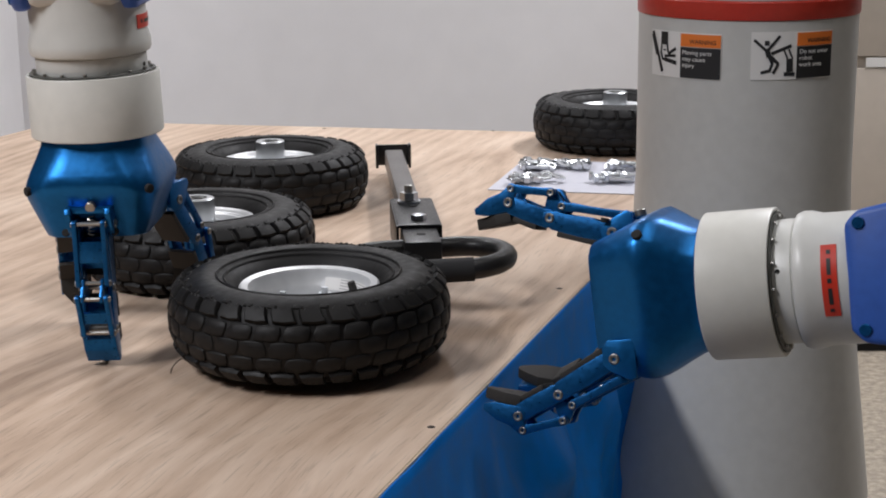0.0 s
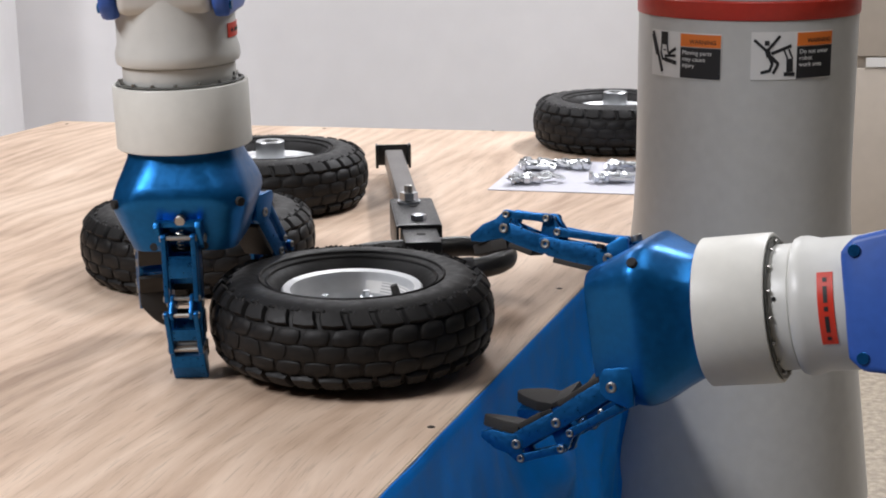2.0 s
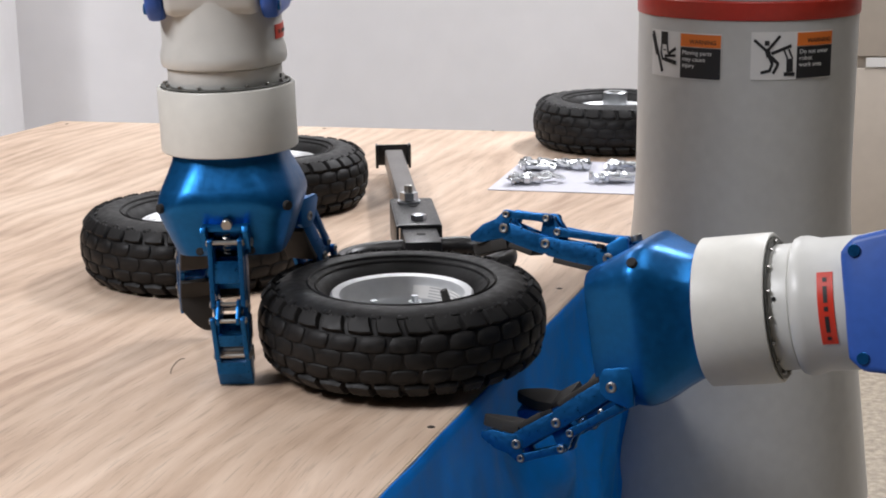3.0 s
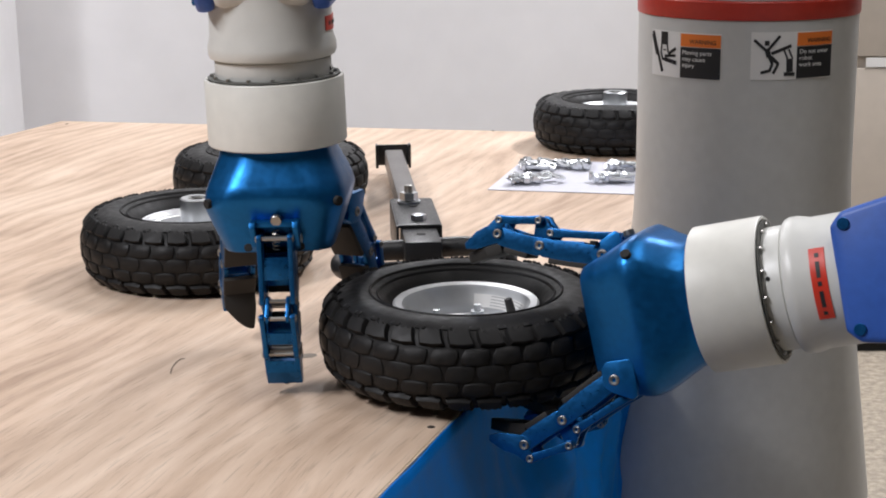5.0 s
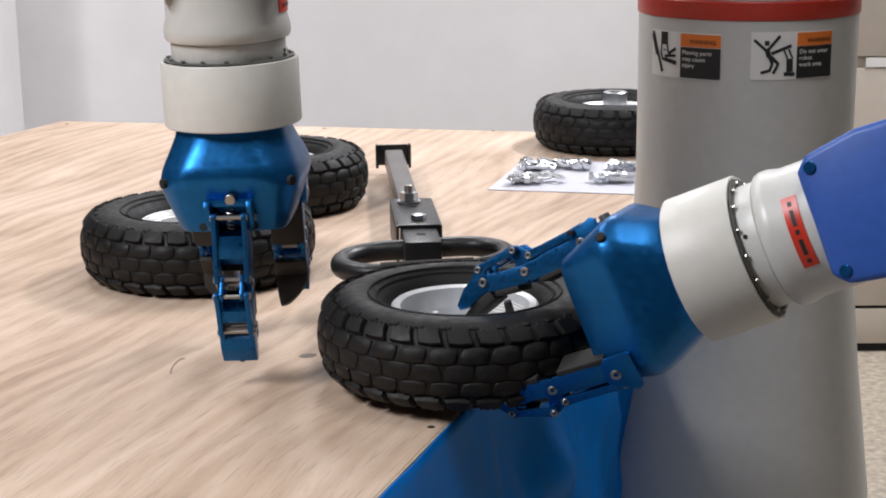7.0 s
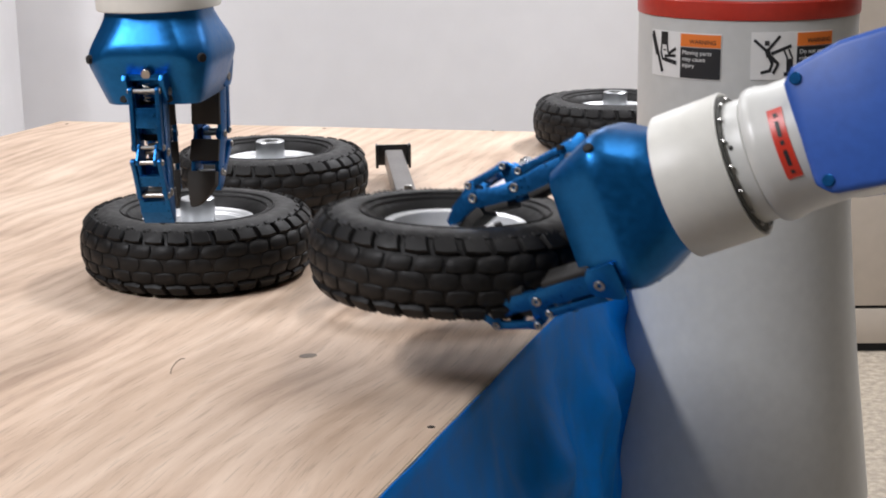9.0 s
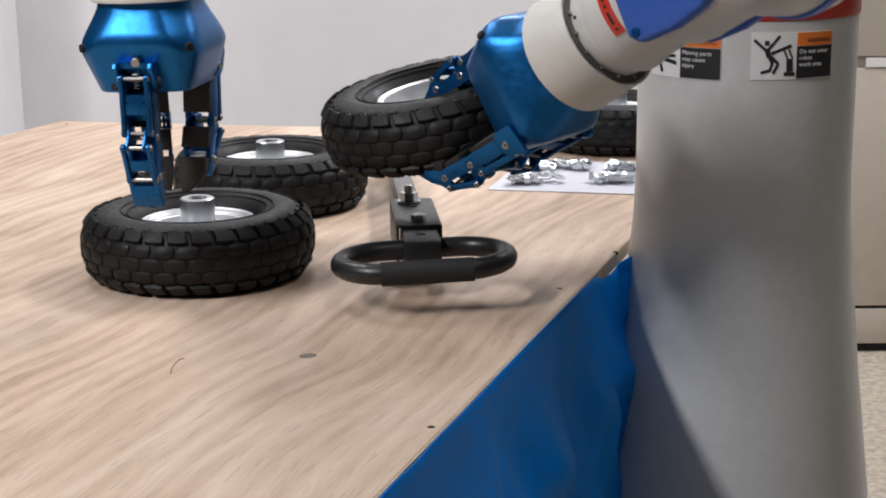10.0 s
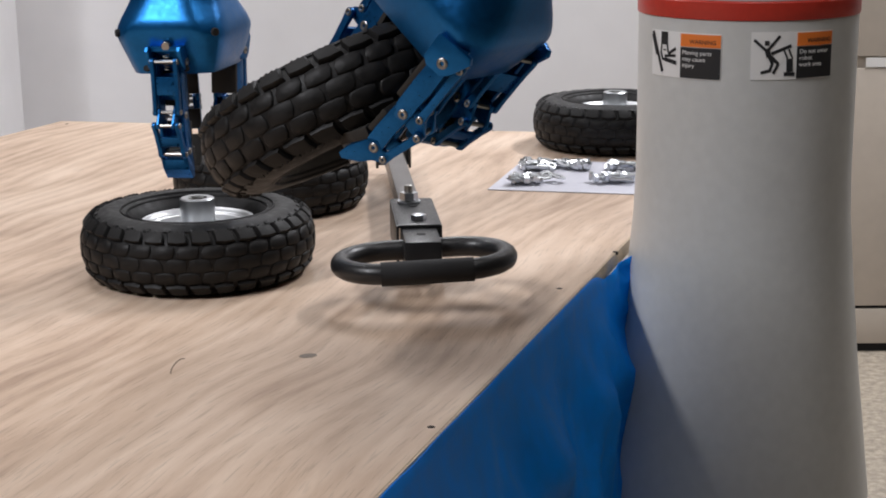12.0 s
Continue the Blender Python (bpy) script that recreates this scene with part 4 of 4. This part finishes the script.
LEFT_PATH = [
    (0.00, -0.3134, 1.4496, 0.2047, 0.0),
    (0.50, -0.2939, 1.4468, 0.1981, 0.0),
    (1.00, -0.2705, 1.4353, 0.1985, 0.0),
    (1.50, -0.2494, 1.4229, 0.1994, 0.0),
    (2.00, -0.2285, 1.4109, 0.2003, 0.0),
    (2.50, -0.2060, 1.3971, 0.2014, 0.0),
    (3.00, -0.1856, 1.3902, 0.2009, 0.0),
    (4.15, -0.1304, 1.3600, 0.2047, 0.0),
    (4.65, -0.1299, 1.3600, 0.2047, 0.0),
    (5.00, -0.1408, 1.3639, 0.2103, 0.0),
    (5.50, -0.1621, 1.3703, 0.2184, 0.0),
    (6.00, -0.1814, 1.3906, 0.2224, 0.0),
    (7.00, -0.1813, 1.3878, 0.2231, 0.0),
    (7.30, -0.1813, 1.3878, 0.2231, 0.0),
    (8.80, -0.2620, 1.5523, 0.3044, -6.0),
    (9.50, -0.2811, 1.5506, 0.3107, -6.0),
    (10.00, -0.2875, 1.6072, 0.3123, -8.0),
    (10.50, -0.2915, 1.7144, 0.3149, -10.5),
    (11.00, -0.2787, 1.7458, 0.3120, -10.5),
    (12.00, -0.2787, 1.7458, 0.3120, -10.5),
]
RIGHT_PATH = [
    (0.00, -15.16, -6.18, -22.14, 0.2159, 1.2496, 0.1084),
    (0.50, -16.29, -6.17, -22.85, 0.2147, 1.2487, 0.0936),
    (0.90, -14.03, -6.88, -22.81, 0.2121, 1.2367, 0.0907),
    (2.50, -14.03, -6.88, -22.81, 0.2121, 1.2367, 0.0907),
    (4.40, -14.03, -6.88, -22.81, 0.2121, 1.2367, 0.0907),
    (5.00, -15.92, -11.23, -22.22, 0.2115, 1.2510, 0.0968),
    (5.50, -14.77, -17.18, -22.44, 0.2050, 1.2490, 0.1126),
    (6.00, -15.81, -21.40, -23.26, 0.1973, 1.2373, 0.1252),
    (7.00, -15.81, -21.40, -23.26, 0.1973, 1.2373, 0.1252),
    (7.40, -15.81, -21.40, -23.26, 0.1973, 1.2373, 0.1252),
    (8.80, -17.61, -21.46, -23.51, 0.2017, 1.2480, 0.1750),
    (9.00, -17.65, -19.92, -24.06, 0.1889, 1.2620, 0.1880),
    (9.20, -17.69, -17.61, -24.88, 0.1656, 1.3046, 0.2092),
    (9.50, -23.46, -17.51, -32.78, 0.1496, 1.4460, 0.2329),
    (10.00, -17.21, -27.54, -44.59, 0.1226, 1.5508, 0.2584),
    (10.50, -21.50, -36.50, -43.00, 0.0843, 1.4000, 0.3122),
    (11.00, -24.22, -44.60, -37.17, 0.0416, 1.2048, 0.3875),
    (12.00, -24.22, -44.60, -37.17, 0.0416, 1.2048, 0.3875),
]
# wheel while it lies on the table and is pushed: seconds, x, y, height of its middle, lean, turn
WHEEL_PUSHED = [
    (0.00, -0.1222, 1.4145, 0.046, 0.2, 0, 20),
    (0.95, -0.1222, 1.4145, 0.046, 0.2, 0, 20),
    (1.10, -0.1190, 1.4140, 0.046, 0.2, 0, 20),
    (1.50, -0.1045, 1.4100, 0.046, 0.3, 0, 20.5),
    (2.00, -0.0825, 1.4015, 0.046, 0.3, 0, 21),
    (2.50, -0.0599, 1.3920, 0.046, 0.3, 0, 21.5),
    (3.00, -0.0370, 1.3820, 0.046, 0.4, 0, 22),
    (4.15, 0.0170, 1.3530, 0.046, 0.6, 0, 23),
    (4.60, 0.0196, 1.3490, 0.046, 0.6, 0, 23),
    (5.80, 0.0196, 1.3490, 0.046, 0.4, 0, 23),
    (7.00, 0.0187, 1.3430, 0.046, -0.5, 0, 23),
]


def turned(rx, ry, rz):
    """A turn given as an axis scaled by degrees."""
    v = Vector((rx, ry, rz))
    return Matrix.Rotation(radians(v.length), 4, v.normalized()) if v.length > 1e-6 else Matrix.Identity(4)


SIDEWAYS = Matrix(((0, 0, 1, 0), (-1, 0, 0, 0), (0, -1, 0, 0), (0, 0, 0, 1)))


def arm_right(row):
    t, rx, ry, rz, x, y, z = row
    return Matrix.Translation((x, y, TZ + z)) @ turned(rx, ry, rz) @ SIDEWAYS


def motions():
    lt = turned(*LEFT_TURN)
    walk(ARM_L, [(t, Matrix.Translation((x, y, TZ + z)) @ Matrix.Rotation(radians(yaw), 4, "Z") @ lt) for t, x, y, z, yaw in LEFT_PATH])
    walk(ARM_R, [(r[0], arm_right(r)) for r in RIGHT_PATH])
    # fingers: seconds, then lean of the three links; side fingers also their base and closing direction
    def finger(links, rows):
        keyed = [(t, place_finger(base, heading, bends)) for t, base, heading, bends in rows]
        for k, link in enumerate(links):
            walk(link, [(t, ms[k]) for t, ms in keyed])
    A = (0.002, -0.0560, -0.072)
    finger(FINGERS_L[0], [(0.0, A, 90, (-5, -2, 4)), (7.2, A, 90, (-5, -2, 4)), (8.8, A, 90, (-3, 0, 5)), (10.6, A, 90, (-3, 0, 5)), (11.2, A, 90, (-2, 4, 10)), (12.0, A, 90, (-2, 4, 10))])
    wide = {1: ((-0.0470, 0.049, -0.080), -73, (-33, -34, 5)), 2: ((0.0420, 0.049, -0.0735), -112, (-36, -22, 14))}
    near = {1: ((-0.0400, 0.049, -0.078), -92, (-30, -36, 8)), 2: ((0.0340, 0.049, -0.0735), -86, (-16, -37, 27))}
    shut = {1: ((-0.024, 0.049, -0.074), -70, (5, 10, 18)), 2: ((0.0302, 0.049, -0.0735), -95, (8, 22, 14))}
    for k in (1, 2):
        finger(FINGERS_L[k], [(0.0, *wide[k]), (5.55, *wide[k]), (6.5, *near[k]), (7.2, *near[k]), (8.6, *shut[k]), (12.0, *shut[k])])
    B = (0.0, -0.0488, -0.0736)
    op, cl = (-17, -24, 6), (6, -5, 20)
    finger(FINGERS_R[0], [(0.0, B, 90, op), (6.1, B, 90, op), (6.5, B, 90, (-8, -16, 12)), (7.0, B, 90, cl), (12.0, B, 90, cl)])
    for k, c, spread, way in ((1, (0.0325, 0.0528, -0.0693), -90, -67), (2, (-0.0450, 0.0420, -0.0710), -72, -102)):
        op, cl = (-28, -24, 13), (2, 4, 30)
        finger(FINGERS_R[k], [(0.0, c, spread, op), (6.1, c, spread, op), (6.5, c, (spread + way) / 2, (-18, -14, 20)), (7.0, c, way, cl), (12.0, c, way, cl)])
    # wheel: pushed along, then carried by the gripper
    rows = []
    for t, x, y, z, rx, ry, rz in WHEEL_PUSHED:
        rows.append((t, Matrix.Translation((x, y, TZ + z)) @ turned(rx, ry, 0) @ pose(0, 0, 0, 180, 0, rz)))
    held = arm_right(next(r for r in RIGHT_PATH if r[0] == 7.0)).inverted() @ rows[-1][1]
    c = held.translation
    settled = Matrix.Translation(c + Vector(GRIP_SHIFT)) @ turned(*GRIP_TURN) @ Matrix.Translation(-c) @ held
    tip_back = {9.2: 6, 9.5: 13, 10.0: 7}
    tip_side = {10.5: -11}
    for r in RIGHT_PATH:
        if r[0] > 7.0:
            g = arm_right(r) @ (held if r[0] < 9.3 else settled)
            c = g.translation.copy()
            rows.append((r[0], Matrix.Translation(c) @ Matrix.Rotation(radians(tip_side.get(r[0], 0)), 4, "Y") @ Matrix.Rotation(radians(tip_back.get(r[0], 0)), 4, "X") @ Matrix.Translation(-c) @ g))
    walk(MOVED, rows)


motions()
